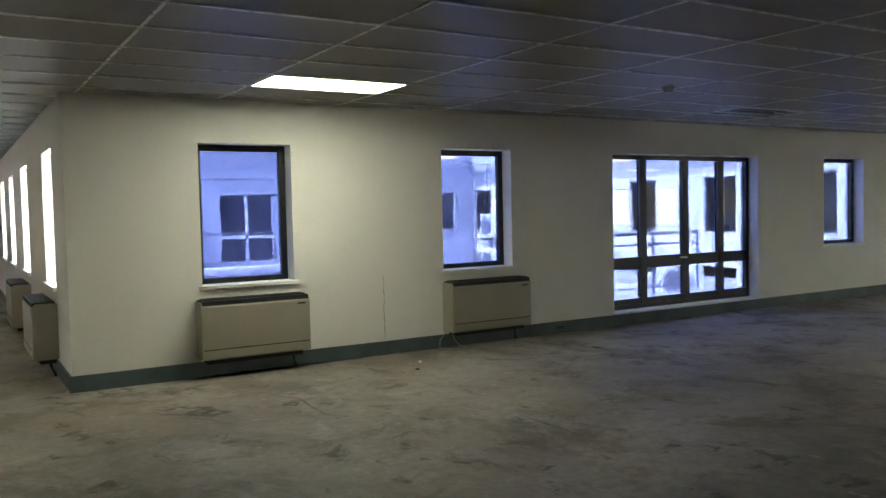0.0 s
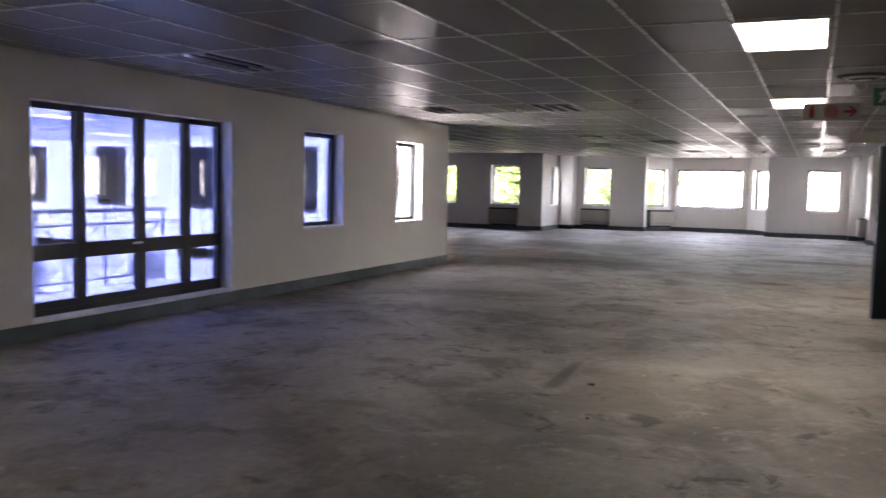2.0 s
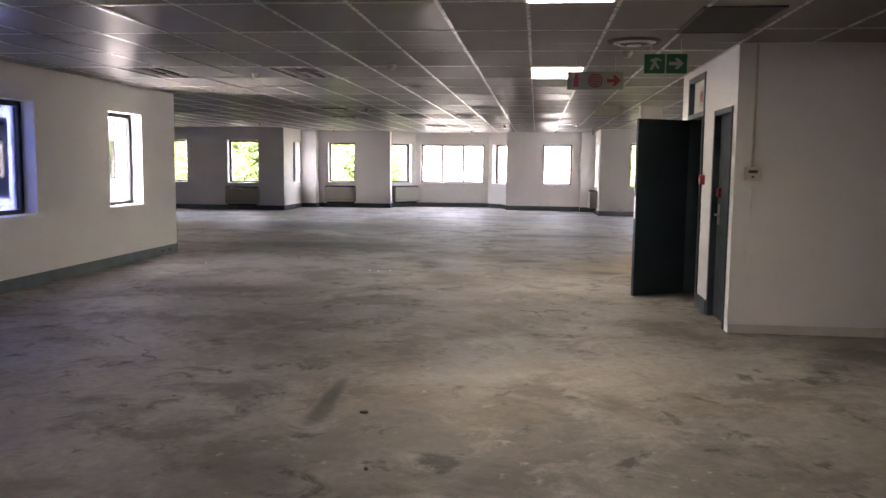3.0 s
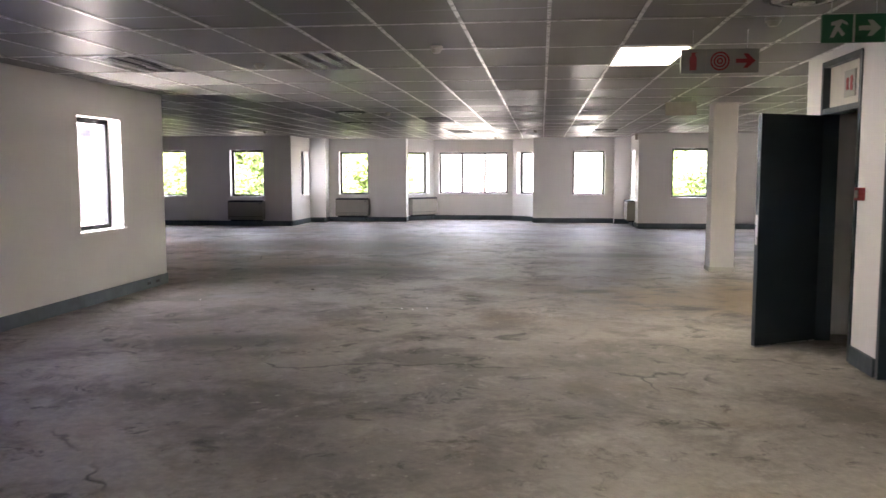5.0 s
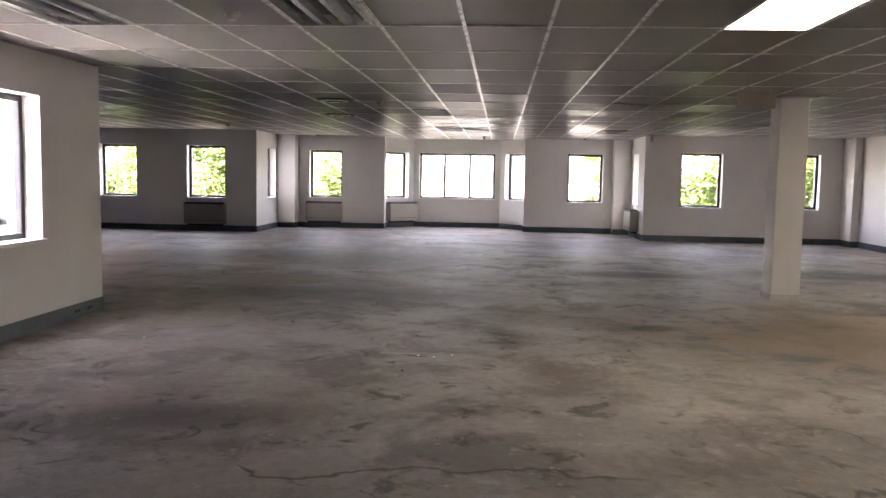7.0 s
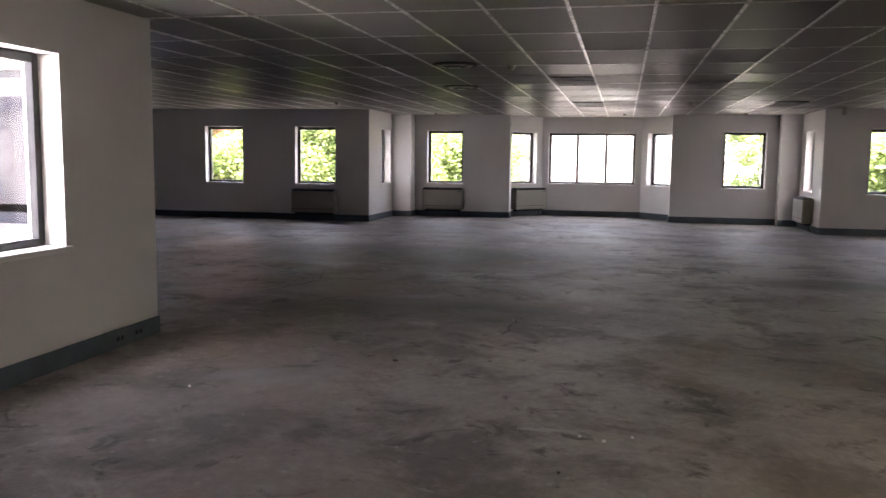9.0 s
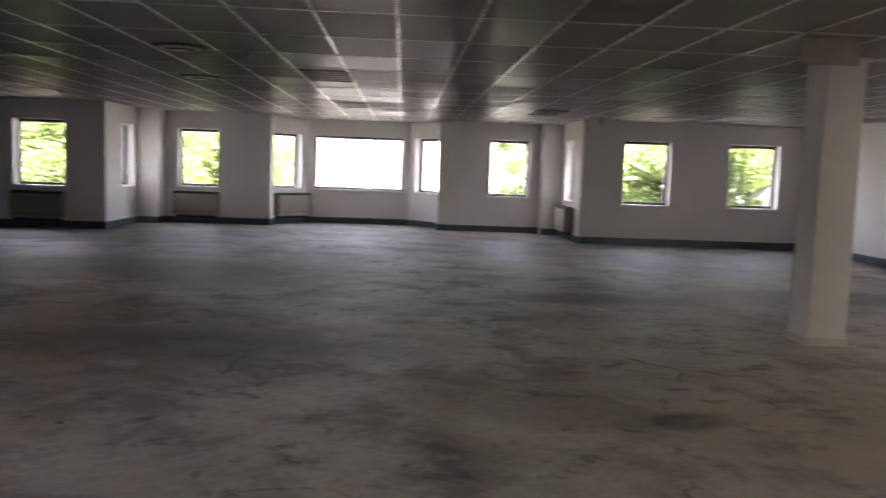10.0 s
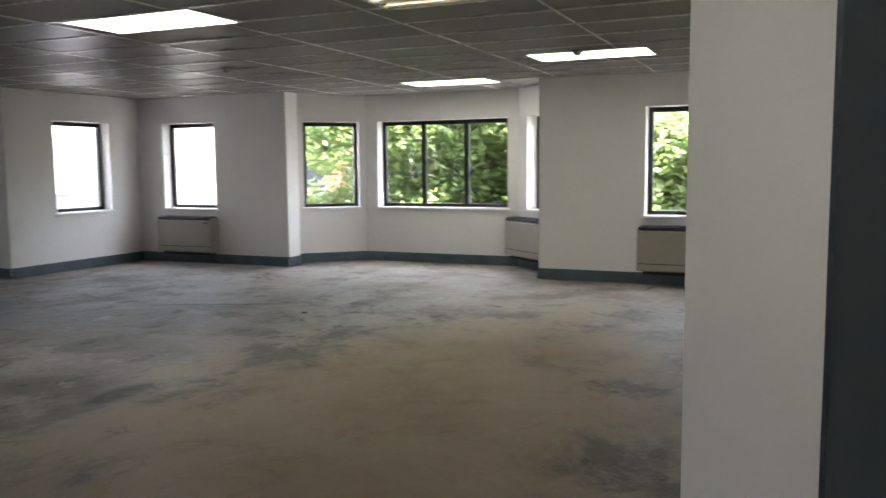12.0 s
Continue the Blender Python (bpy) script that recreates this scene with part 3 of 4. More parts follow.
grille(6.45, 25.2, 0.58, 1.2, "dark slotted air grille in the ceiling", 5)

# ---- column ----
col = thing("column", "square white plastered column with a pale skirting", "column", pose(7.93, 17.68, 0), kind="structure")
part("shaft", boxed(-0.18, -0.18, 0, 0.18, 0.18, H + 0.003, bevel=0.012), M_WALL, col)
bm = bmesh.new()
for q in ((-0.195, -0.195, 0.195, -0.181), (-0.195, 0.181, 0.195, 0.195), (-0.195, -0.181, -0.181, 0.181), (0.181, -0.181, 0.195, 0.181)):
    box(bm, q[0], q[1], 0.001, q[2], q[3], 0.075, 0.003)
part("skirting", bm, M_BASE_PALE, col)
bm = bmesh.new()
for q in ((-0.215, -0.215, 0.215, -0.181), (-0.215, 0.181, 0.215, 0.215), (-0.215, -0.181, -0.181, 0.181), (0.181, -0.181, 0.215, 0.181)):
    box(bm, q[0], q[1], H - 0.02, q[2], q[3], H - 0.002, 0.003)
part("ceiling_trim", bm, M_GRID, col)


# ---- fan coil units ----
def fan_coil():
    """Wall unit, back on y = 0, front towards -y, centred on x."""
    u = thing("fan_coil_unit", "beige enamel fan coil unit with black top grille under window", "fan coil", group="fan coil units")
    w, d, z0, z1 = 0.52, 0.235, 0.185, 0.725
    bm = bmesh.new()
    prof = [(-0.012, z0), (-d + 0.012, z0), (-d, z0 + 0.015), (-d, z1 - 0.05), (-d + 0.03, z1 - 0.012), (-0.012, z1 - 0.012)]
    ends = [[bm.verts.new((x, y, z)) for y, z in prof] for x in (-w, w)]
    for k in range(len(prof)):
        k2 = (k + 1) % len(prof)
        bm.faces.new((ends[0][k], ends[0][k2], ends[1][k2], ends[1][k]))
    bm.faces.new(ends[0][::-1])
    bm.faces.new(ends[1])
    bmesh.ops.recalc_face_normals(bm, faces=bm.faces)
    bmesh.ops.bevel(bm, geom=bm.edges[:], offset=0.006, segments=2, affect="EDGES")
    body = part("casing", bm, M_UNIT, u)
    part("groove", boxed(-w + 0.012, -d - 0.0012, z0 + 0.088, w - 0.012, -d + 0.01, z0 + 0.098), M_GROOVE, body)
    part("lower_panel", boxed(-w + 0.012, -d - 0.003, z0 + 0.016, w - 0.012, -d + 0.01, z0 + 0.086, bevel=0.002), M_UNIT, u)
    bm = bmesh.new()
    box(bm, -w + 0.012, -d + 0.005, z1 - 0.044, w - 0.012, -0.03, z1 + 0.002, 0.006)
    top = part("top_grille", bm, M_GRILLE, u, "black plastic air outlet grille")
    for k in range(7):
        y = -d + 0.034 + k * 0.024
        part("louvre", boxed(-w + 0.035, y, z1 + 0.001, w - 0.035, y + 0.009, z1 + 0.012), M_GRILLE, top)
    part("badge", boxed(w - 0.125, -d - 0.003, z1 - 0.088, w - 0.045, -d + 0.002, z1 - 0.072), M_BADGE, u, "small dark maker plate")
    # black box below the casing, set in from its edges
    part("under_box", boxed(-w + 0.06, -d + 0.06, z0 - 0.045, w - 0.06, -0.03, z0 + 0.004, bevel=0.006), M_GRILLE, u, "black box under the casing")
    bm = bmesh.new()
    tube(bm, [(w - 0.12, -0.08, z0), (w - 0.12, -0.075, 0.1), (w - 0.10, -0.05, 0.05), (w - 0.08, -0.04, 0.012)], 0.012, 8)
    part("pipe", bm, M_GRILLE, u)
    return u


unit = fan_coil()


def unit_at(x, y, turn, first=False):
    m = pose(x, y, 0, 0, 0, turn)
    if first:
        unit.matrix_basis = m
        return unit
    return copy_thing(unit, m)


unit_at(0, 1.58, 90, True)
for x, y, turn in ((0, 4.25, 90), (-1.3, 0, 0), (-4.05, 0, 0), (-3.24, 27.37, 0), (-7.9, 27.37, 0), (-0.68, 29.75, 0),
                   (7.78, 28.38, -90), (12.68, 23.42, -90), (15.13, 21.15, -90), (15.13, 13.68, -90)):
    unit_at(x, y, turn)


def on_seg(p0, p1, u):
    m, length, a = seg_pose(p0, p1)
    q = m @ Vector((u, 0, 0))
    return q.x, q.y, a + 180


unit_at(*on_seg((1.68, 31.11), (0.72, 30.05), 0.55))
unit_at(*on_seg((15.43, 15.12), (16.32, 16.17), 0.86))

# loose cable ends under the second unit
for k, pts in enumerate(([(0.1, 3.72, 0.19), (0.06, 3.66, 0.10), (0.10, 3.63, 0.02), (0.2, 3.70, 0.012), (0.28, 3.80, 0.012), (0.24, 3.88, 0.012)],
                         [(0.08, 3.80, 0.19), (0.05, 3.84, 0.09), (0.07, 3.90, 0.02), (0.17, 3.93, 0.012), (0.25, 3.86, 0.012)])):
    bm = bmesh.new()
    fine = []
    for a, b in zip(pts, pts[1:]):
        fine += [tuple(a[i] + (b[i] - a[i]) * f for i in range(3)) for f in (0, 0.5)]
    tube(bm, fine + [pts[-1]], 0.006, 6)
    tagged(part("cable", bm, M_CABLE), "pale loose cable end trailing on the floor", "cable", "loose cables")

# a crack in the plaster and socket plates on the skirting
bm = bmesh.new()
rc = random.Random(9)
y = 3.02
zs = [0.15 + 0.04 * k for k in range(18)]
last = None
for z in zs:
    y2 = y + rc.uniform(-0.008, 0.008)
    if last:
        wv = rc.uniform(0.001, 0.004)
        vs = [bm.verts.new(c) for c in ((0.0015, last[0] - wv, last[1]), (0.0015, last[0] + wv, last[1]), (0.0015, y2 + wv, z), (0.0015, y2 - wv, z))]
        bm.faces.new(vs)
    last = (y2, z)
crack_wall = part("plaster_crack", bm, M_GROOVE)
tagged(crack_wall, "dark vertical crack in the plaster", "crack", kind="structure")
for x, y, turn in ((0.022, 5.35, 90), (0.022, 14.75, 90), (0.022, 15.0, 90)):
    s = thing("socket_plate", "slate blue socket plate on the skirting board", "socket", pose(x, y, 0.075, 0, 0, turn), "socket plates")
    part("plate", boxed(-0.06, -0.006, -0.03, 0.06, 0.0, 0.03, bevel=0.002), M_BASE, s)
    part("outlet", boxed(-0.045, -0.009, -0.016, -0.01, -0.0055, 0.016), M_GRILLE, s)
    part("outlet", boxed(0.01, -0.009, -0.016, 0.045, -0.0055, 0.016), M_GRILLE, s)

# ---- patio doors to the courtyard ----
pd = thing("door_1", "black aluminium glazed double doors with sidelights, shut", "glazed door", kind="structure")
m, length, ang = seg_pose(A0, A1)
y0, y1, z0, z1 = 6.25, 9.01, 0.17, TOP - 0.012
U = lambda y: 15.33 - y
d0, d1 = 0.16, 0.225
bm = bmesh.new()
frame_bars(bm, U(y1) + 0.002, U(y0) - 0.002, z0, z1, d0, d1, 0.06)
pf = part("door_frame", flipped(bm, m), M_FRAME, pd)
posts = [6.25, 6.93, 7.72, 8.42, 9.01]
for y in posts[1:-1]:
    part("mullion", flipped(boxed(U(y) - 0.055, d0 - 0.004, z0 + 0.06, U(y) + 0.055, d1 + 0.002, z1 - 0.06, bevel=0.004), m), M_FRAME, pd)
for a, b in zip(posts, posts[1:]):
    la, lb = U(b) + 0.055, U(a) - 0.055
    part("mid_rail", flipped(boxed(la, d0 + 0.003, 0.69, lb, d1 - 0.002, 0.84, bevel=0.004), m), M_FRAME, pd)
    part("bottom_rail", flipped(boxed(la, d0 + 0.003, z0 + 0.06, lb, d1 - 0.002, z0 + 0.13, bevel=0.004), m), M_FRAME, pd)
    for c, d in ((z0 + 0.12, 0.70), (0.83, z1 - 0.05)):
        g = part("pane", flipped(boxed(la, 0.19, c, lb, 0.196, d), m), M_FILM, pd, "blue tinted glass pane")
bm = bmesh.new()
box(bm, U(7.68), d0 - 0.05, 0.79, U(7.68) + 0.015, d0, 0.81, 0.003)
box(bm, U(7.68), d0 - 0.06, 0.79, U(7.68) + 0.13, d0 - 0.045, 0.812, 0.004)
part("handle", flipped(bm, m), M_CHROME, pd, "chrome lever handle")
bm = bmesh.new()
box(bm, U(y1) + 0.002, -0.001, 0.14, U(y0) - 0.002, d0 - 0.002, 0.168, 0.0)
box(bm, U(y1) - 0.02, -0.04, 0.147, U(y0) + 0.02, -0.001, 0.169, 0.005)
part("threshold", flipped(bm, m), M_SILL, pd, "white painted threshold step")

# ---- core doors ----
def door_frame(name, ya, yb, z, parent, x=7.65):
    bm = bmesh.new()
    w = 0.05
    box(bm, x - 0.012, ya + 0.001, 0.001, x + 0.14, ya + w, z, 0.004)
    box(bm, x - 0.012, yb - w, 0.001, x + 0.14, yb - 0.001, z, 0.004)
    box(bm, x - 0.012, ya + w, z - w, x + 0.14, yb - w, z, 0.004)
    return part(name, bm, M_DOOR, parent)


dr = thing("door_2", "dark teal painted flush door, shut, with a red plate", "door", kind="structure")
door_frame("door_frame", DOOR1[0], DOOR1[1], 2.048, dr)
leaf = part("leaf", boxed(7.70, DOOR1[0] + 0.052, 0.01, 7.742, DOOR1[1] - 0.052, 1.996, bevel=0.003), M_DOOR, dr)
part("sign_plate", boxed(7.694, 10.2, 1.42, 7.6995, 10.42, 1.6), M_SIGN_RED, leaf, "red plate")
bm = bmesh.new()
box(bm, 7.685, 10.68, 0.93, 7.6995, 10.73, 1.13, 0.004)
tube(bm, [(7.66, 10.705, 1.03), (7.655, 10.66, 1.03), (7.655, 10.58, 1.03)], 0.01, 8)
part("handle", bm, M_CHROME, leaf, "steel lever handle")
part("lock_box", boxed(7.67, 10.66, 1.2, 7.6995, 10.75, 1.29, bevel=0.004), M_SIGN_RED, leaf, "small red box")

dr = thing("door_3", "dark teal flush door standing open from its frame", "door", kind="structure")
fr = door_frame("door_frame", DOOR2[0], DOOR2[1], 2.495, dr)
part("transom", boxed(7.64, DOOR2[0] + 0.05, 2.035, 7.78, DOOR2[1] - 0.05, 2.085, bevel=0.003), M_DOOR, dr)
part("transom_panel", boxed(7.70, DOOR2[0] + 0.05, 2.085, 7.71, DOOR2[1] - 0.05, 2.446), M_BASE_PALE, dr, "grey panel over the door")
hx, hy, ex, ey = 7.645, 12.275, 7.02, 11.90
ang = math.degrees(math.atan2(ey - hy, ex - hx))
lw = math.hypot(ex - hx, ey - hy)
lm = pose(hx, hy, 0, 0, 0, ang)
bm = boxed(0.0, -0.021, 0.012, lw, 0.021, 2.03, bevel=0.003)
bm.transform(lm)
leaf = part("leaf", bm, M_DOOR, dr)
bm = bmesh.new()
for s in (-1,):
    box(bm, lw - 0.09, s * 0.0225 - 0.004, 0.93, lw - 0.05, s * 0.0225 + 0.004, 1.13, 0.003)
    tube(bm, [(lw - 0.07, s * 0.025, 1.03), (lw - 0.07, s * 0.06, 1.03), (lw - 0.18, s * 0.062, 1.03)], 0.009, 8)
bm.transform(lm)
part("handle", bm, M_CHROME, leaf, "steel lever handle")
bm = boxed(lw - 0.001, -0.012, 0.9, lw + 0.002, 0.012, 1.16)
bm.transform(lm)
part("lock_plate", bm, M_CHROME, leaf, "steel lock plate")
bm = boxed(0.01, -0.0225, 0.003, lw - 0.005, 0.0225, 0.012)
bm.transform(lm)
part("bottom_strip", bm, M_CHROME, leaf, "pale metal strip along the bottom edge")
sgn = thing("wall_sign", "small white sign with red marks over the doorway", "sign", pose(7.69, 11.75, 2.26))
part("board", boxed(-0.008, -0.12, -0.11, 0.0, 0.12, 0.11), M_SIGN_WHITE, sgn)
part("mark", boxed(-0.012, -0.07, -0.06, -0.0075, -0.02, 0.06), M_SIGN_RED, sgn)
part("mark", boxed(-0.012, 0.02, -0.05, -0.0075, 0.07, 0.05), M_SIGN_RED, sgn)
cp = thing("call_point", "small red fire call point on the white wall", "call point", pose(7.65, 11.27, 1.36))
part("box", boxed(-0.05, -0.05, -0.05, -0.001, 0.05, 0.05, bevel=0.005), M_SIGN_RED, cp)
part("face", boxed(-0.053, -0.03, -0.03, -0.0495, 0.03, 0.03), M_SIGN_WHITE, cp)

# control box with its conduit
th = thing("control_box", "cream plastic control box with conduit on the wall", "control box", pose(7.80, 9.96, 1.44))
part("box", boxed(-0.065, -0.045, -0.06, 0.065, -0.001, 0.06, bevel=0.006), M_PLASTIC, th)
part("window", boxed(-0.04, -0.048, 0.005, 0.04, -0.0445, 0.03), M_BADGE, th)
part("knob", boxed(-0.012, -0.052, -0.035, 0.012, -0.0445, -0.02, bevel=0.002), M_GROOVE, th)
bm = bmesh.new()
tube(bm, [(0, -0.014, 0.06), (0, -0.014, H - 1.445)], 0.011, 10)
part("conduit", bm, M_PLASTIC, th)


# ---- hanging signs ----
def hanging_sign(name, label, x0, x1, y, z0, z1, board):
    s = thing(name, label, "sign", pose((x0 + x1) / 2, y, z0), "hanging signs")
    w, h = (x1 - x0) / 2, z1 - z0
    part("board", boxed(-w, -0.012, 0, w, 0.012, h, bevel=0.003), board, s)
    for x in (-w * 0.7, w * 0.7):
        bm = bmesh.new()
        tube(bm, [(x, 0, h), (x, 0, H - z0 + 0.004)], 0.003, 6)
        part("hanger", bm, M_CHROME, s)
    return s, w, h


def flat(pts, y=-0.0145, t=0.002):
    """A plate cut to an outline in x and z."""
    bm = bmesh.new()
    a = [bm.verts.new((x, y, z)) for x, z in pts]
    b = [bm.verts.new((x, y + t, z)) for x, z in pts]
    bm.faces.new(a)
    bm.faces.new(b[::-1])
    for k in range(len(pts)):
        k2 = (k + 1) % len(pts)
        bm.faces.new((a[k2], a[k], b[k], b[k2]))
    bmesh.ops.recalc_face_normals(bm, faces=bm.faces)
    return bm


def arrow(cx, cz, s):
    return [(cx - s, cz - s * 0.22), (cx + s * 0.1, cz - s * 0.22), (cx - s * 0.25, cz - s * 0.75), (cx + s * 0.2, cz - s * 0.75), (cx + s, cz),
            (cx + s * 0.2, cz + s * 0.75), (cx - s * 0.25, cz + s * 0.75), (cx + s * 0.1, cz + s * 0.22), (cx - s, cz + s * 0.22)]


s, w, h = hanging_sign("fire_sign", "white hanging sign with red extinguisher, hose and arrow symbols", 6.19, 6.75, 10.93, 2.26, 2.44, M_SIGN_WHITE)
part("arrow", flat(arrow(w * 0.66, h / 2, 0.07)), M_SIGN_RED, s, "red arrow")
part("extinguisher_symbol", flat([(-w * 0.78, 0.025), (-w * 0.6, 0.025), (-w * 0.6, 0.115), (-w * 0.64, 0.135), (-w * 0.64, 0.15), (-w * 0.56, 0.155), (-w * 0.74, 0.155), (-w * 0.74, 0.135), (-w * 0.78, 0.115)]), M_SIGN_RED, s, "red extinguisher shape")
for r in (0.07, 0.047, 0.024):
    bm = bmesh.new()
    n = 28
    ra, rb = [[bm.verts.new((q * math.cos(i * math.tau / n) - 0.0, -0.0145, h / 2 + q * math.sin(i * math.tau / n))) for i in range(n)] for q in (r, r - 0.013)]
    for i in range(n):
        bm.faces.new((ra[i], ra[(i + 1) % n], rb[(i + 1) % n], rb[i]))
    part("hose_ring", bm, M_SIGN_RED, s, "red ring of the hose symbol")
part("divider", boxed(-w * 0.36, -0.0142, 0.01, -w * 0.35, -0.0122, h - 0.01), M_DET, s)
part("divider", boxed(w * 0.35, -0.0142, 0.01, w * 0.36, -0.0122, h - 0.01), M_DET, s)
s, w, h = hanging_sign("exit_sign", "green hanging exit sign with white arrow", 6.80, 7.16, 9.72, 2.29, 2.455, M_SIGN_GREEN)
part("arrow", flat(arrow(w * 0.5, h / 2, 0.062)), M_SIGN_WHITE, s, "white arrow")
part("divider", boxed(-0.006, -0.0145, 0.0, 0.006, -0.0122, h), M_SIGN_WHITE, s)
part("symbol", flat([(-w * 0.75, 0.03), (-w * 0.62, 0.03), (-w * 0.5, 0.07), (-w * 0.36, 0.035), (-w * 0.27, 0.05), (-w * 0.45, 0.09), (-w * 0.38, 0.115), (-w * 0.2, 0.1), (-w * 0.2, 0.115), (-w * 0.4, 0.135), (-w * 0.7, 0.12), (-w * 0.72, 0.1), (-w * 0.58, 0.1)]), M_SIGN_WHITE, s, "plain white shape")
hanging_sign("blank_sign", "blank grey back of a hanging sign", 6.83, 7.24, 16.1, 2.30, 2.48, M_DET)
hanging_sign("blank_sign", "blank grey edge of a hanging sign by the far wall", 7.30, 7.36, 24.0, 2.28, 2.42, M_DET)

# ---- small litter on the floor ----
def scrap(name, label, x, y, size, material, seed):
    r = random.Random(seed)
    bm = bmesh.new()
    ring = [(math.cos(k * math.tau / 7) * size * r.uniform(0.5, 1), math.sin(k * math.tau / 7) * size * r.uniform(0.4, 0.9)) for k in range(7)]
    lo = [bm.verts.new((u, v, 0.001)) for u, v in ring]
    hi = [bm.verts.new((u * 0.8, v * 0.8, r.uniform(0.006, 0.014))) for u, v in ring]
    for k in range(7):
        bm.faces.new((lo[k], lo[(k + 1) % 7], hi[(k + 1) % 7], hi[k]))
    bm.faces.new(hi)
    bm.faces.new(lo[::-1])
    ob = tagged(part(name, bm, material), label, "litter", "floor litter")
    ob.location = (x, y, 0)


for k, (x, y, s) in enumerate(((0.61, 3.1, 0.03), (3.62, 13.55, 0.015), (3.75, 13.5, 0.012), (3.9, 13.6, 0.014), (1.1, 13.9, 0.012), (5.2, 7.6, 0.014))):
    scrap("plaster_chip", "small pale plaster chip lying on the concrete", x, y, s, M_SILL, k)
for k, (x, y, s) in enumerate(((0.92, 2.89, 0.03), (3.55, 13.0, 0.012), (4.9, 7.1, 0.03), (2.2, 14.9, 0.03), (5.1, 6.2, 0.015), (11.9, 17.0, 0.05))):
    scrap("dirt_crumb", "small dark crumb of dirt on the concrete", x, y, s, M_GROOVE, 20 + k)

# ---- courtyard ----
tagged(part("pavement_court", boxed(WEST + 0.5, 0.31, -0.75, -0.31, 15.02, -0.6), M_DECK), "pale coated flat roof of the courtyard", "courtyard", kind="structure")


def court_building():
    b = thing("office_wing", "white rendered wing across the courtyard with dark windows", "building", pose(-16.5, 0, 0))
    spans = [(1.2, 2.2, SILL, TOP), (3.6, 4.6, SILL, TOP), (6.05, 7.75, 0.05, TOP), (9.4, 10.4, SILL, TOP), (11.6, 12.6, SILL, TOP), (13.45, 14.35, SILL, TOP)]
    us = sorted({0.3, 15.03, *[s[k] for s in spans for k in (0, 1)]})
    zs = [-0.75, 0.05, SILL, TOP, 3.6]
    bm = bmesh.new()
    for i in range(len(us) - 1):
        for j in range(len(zs) - 1):
            cu, cz = (us[i] + us[i + 1]) / 2, (zs[j] + zs[j + 1]) / 2
            if not any(s[0] < cu < s[1] and s[2] < cz < s[3] for s in spans):
                box(bm, -0.3, us[i], zs[j], 0, us[i + 1], zs[j + 1])
    part("wall", bm, M_OUT, b)
    for y0, y1, z0, z1 in spans:
        bm = bmesh.new()
        n = 2 if y1 - y0 > 1.3 else 1
        for q in ((y0, z0, y0 + 0.06, z1), (y1 - 0.06, z0, y1, z1), (y0 + 0.06, z0, y1 - 0.06, z0 + 0.06), (y0 + 0.06, z1 - 0.06, y1 - 0.06, z1)):
            box(bm, -0.18, q[0], q[1], -0.12, q[2], q[3])
        if n == 2:
            box(bm, -0.18, (y0 + y1) / 2 - 0.05, z0 + 0.06, -0.12, (y0 + y1) / 2 + 0.05, z1 - 0.06)
            box(bm, -0.18, y0 + 0.06, 0.8, -0.12, y1 - 0.06, 0.9)
        w = part("window", bm, M_AC, b)
        part("pane", boxed(-0.165, y0 + 0.03, z0 + 0.03, -0.155, y1 - 0.03, z1 - 0.03), M_TINT, w, "dark tinted glass")
        bm = bmesh.new()
        box(bm, 0.0, y0 - 0.12, z1, 0.05, y1 + 0.12, z1 + 0.1, 0.01)
        box(bm, 0.0, y0 - 0.12, z0 - 0.08, 0.06, y1 + 0.12, z0, 0.01)
        part("surround", bm, M_OUT, b)
    bm = bmesh.new()
    box(bm, 0.0, 0.32, 2.62, 0.22, 15.0, 2.8, 0.02)
    box(bm, -0.3, 0.32, 3.6, 0.5, 15.0, 3.75, 0.02)
    part("cornice", bm, M_OUT, b)
    bm = bmesh.new()
    box(bm, 0.0, 5.5, -0.18, 1.2, 8.3, 0.0, 0.02)
    box(bm, 0.0, 5.7, -0.34, 1.0, 8.1, -0.18, 0.02)
    bal = part("balcony", bm, M_OUT, b)
    bm = bmesh.new()
    tube(bm, [(0.02, 5.55, 1.0), (1.15, 5.55, 1.0), (1.15, 8.25, 1.0), (0.02, 8.25, 1.0)], 0.025)
    for k in range(10):
        y = 5.55 + k * 0.3
        tube(bm, [(1.15, y, 0), (1.15, y, 1.0)], 0.012, 6)
    for k in range(4):
        for y in (5.55, 8.25):
            tube(bm, [(0.1 + k * 0.3, y, 0), (0.1 + k * 0.3, y, 1.0)], 0.012, 6)
    part("railing", bm, M_RAIL, bal, "dark steel railing")
    return b


court_building()

# balcony outside the glazed doors
tagged(part("pavement_balcony", boxed(-1.75, 5.6, -0.15, -T - 0.002, 9.7, 0.12), M_DECK), "pale concrete balcony outside the glazed doors", "balcony", kind="structure")
rl = thing("balcony_railing", "dark steel balcony railing with crossed bars", "railing", pose(-1.68, 5.65, 0.12))
bm = bmesh.new()
tube(bm, [(0, 0, 0.95), (0, 4.0, 0.95)], 0.028, 10)
part("top_rail", bm, M_RAIL, rl)
bm = bmesh.new()
tube(bm, [(0, 0, 0.1), (0, 4.0, 0.1)], 0.014, 8)
part("bottom_rail", bm, M_RAIL, rl)
bm = bmesh.new()
tube(bm, [(0, 0, 0.78), (0, 4.0, 0.78)], 0.014, 8)
part("middle_rail", bm, M_RAIL, rl)
for k in range(5):
    bm = bmesh.new()
    tube(bm, [(0, k * 1.0, 0), (0, k * 1.0, 0.95)], 0.02, 8)
    part("post", bm, M_RAIL, rl)
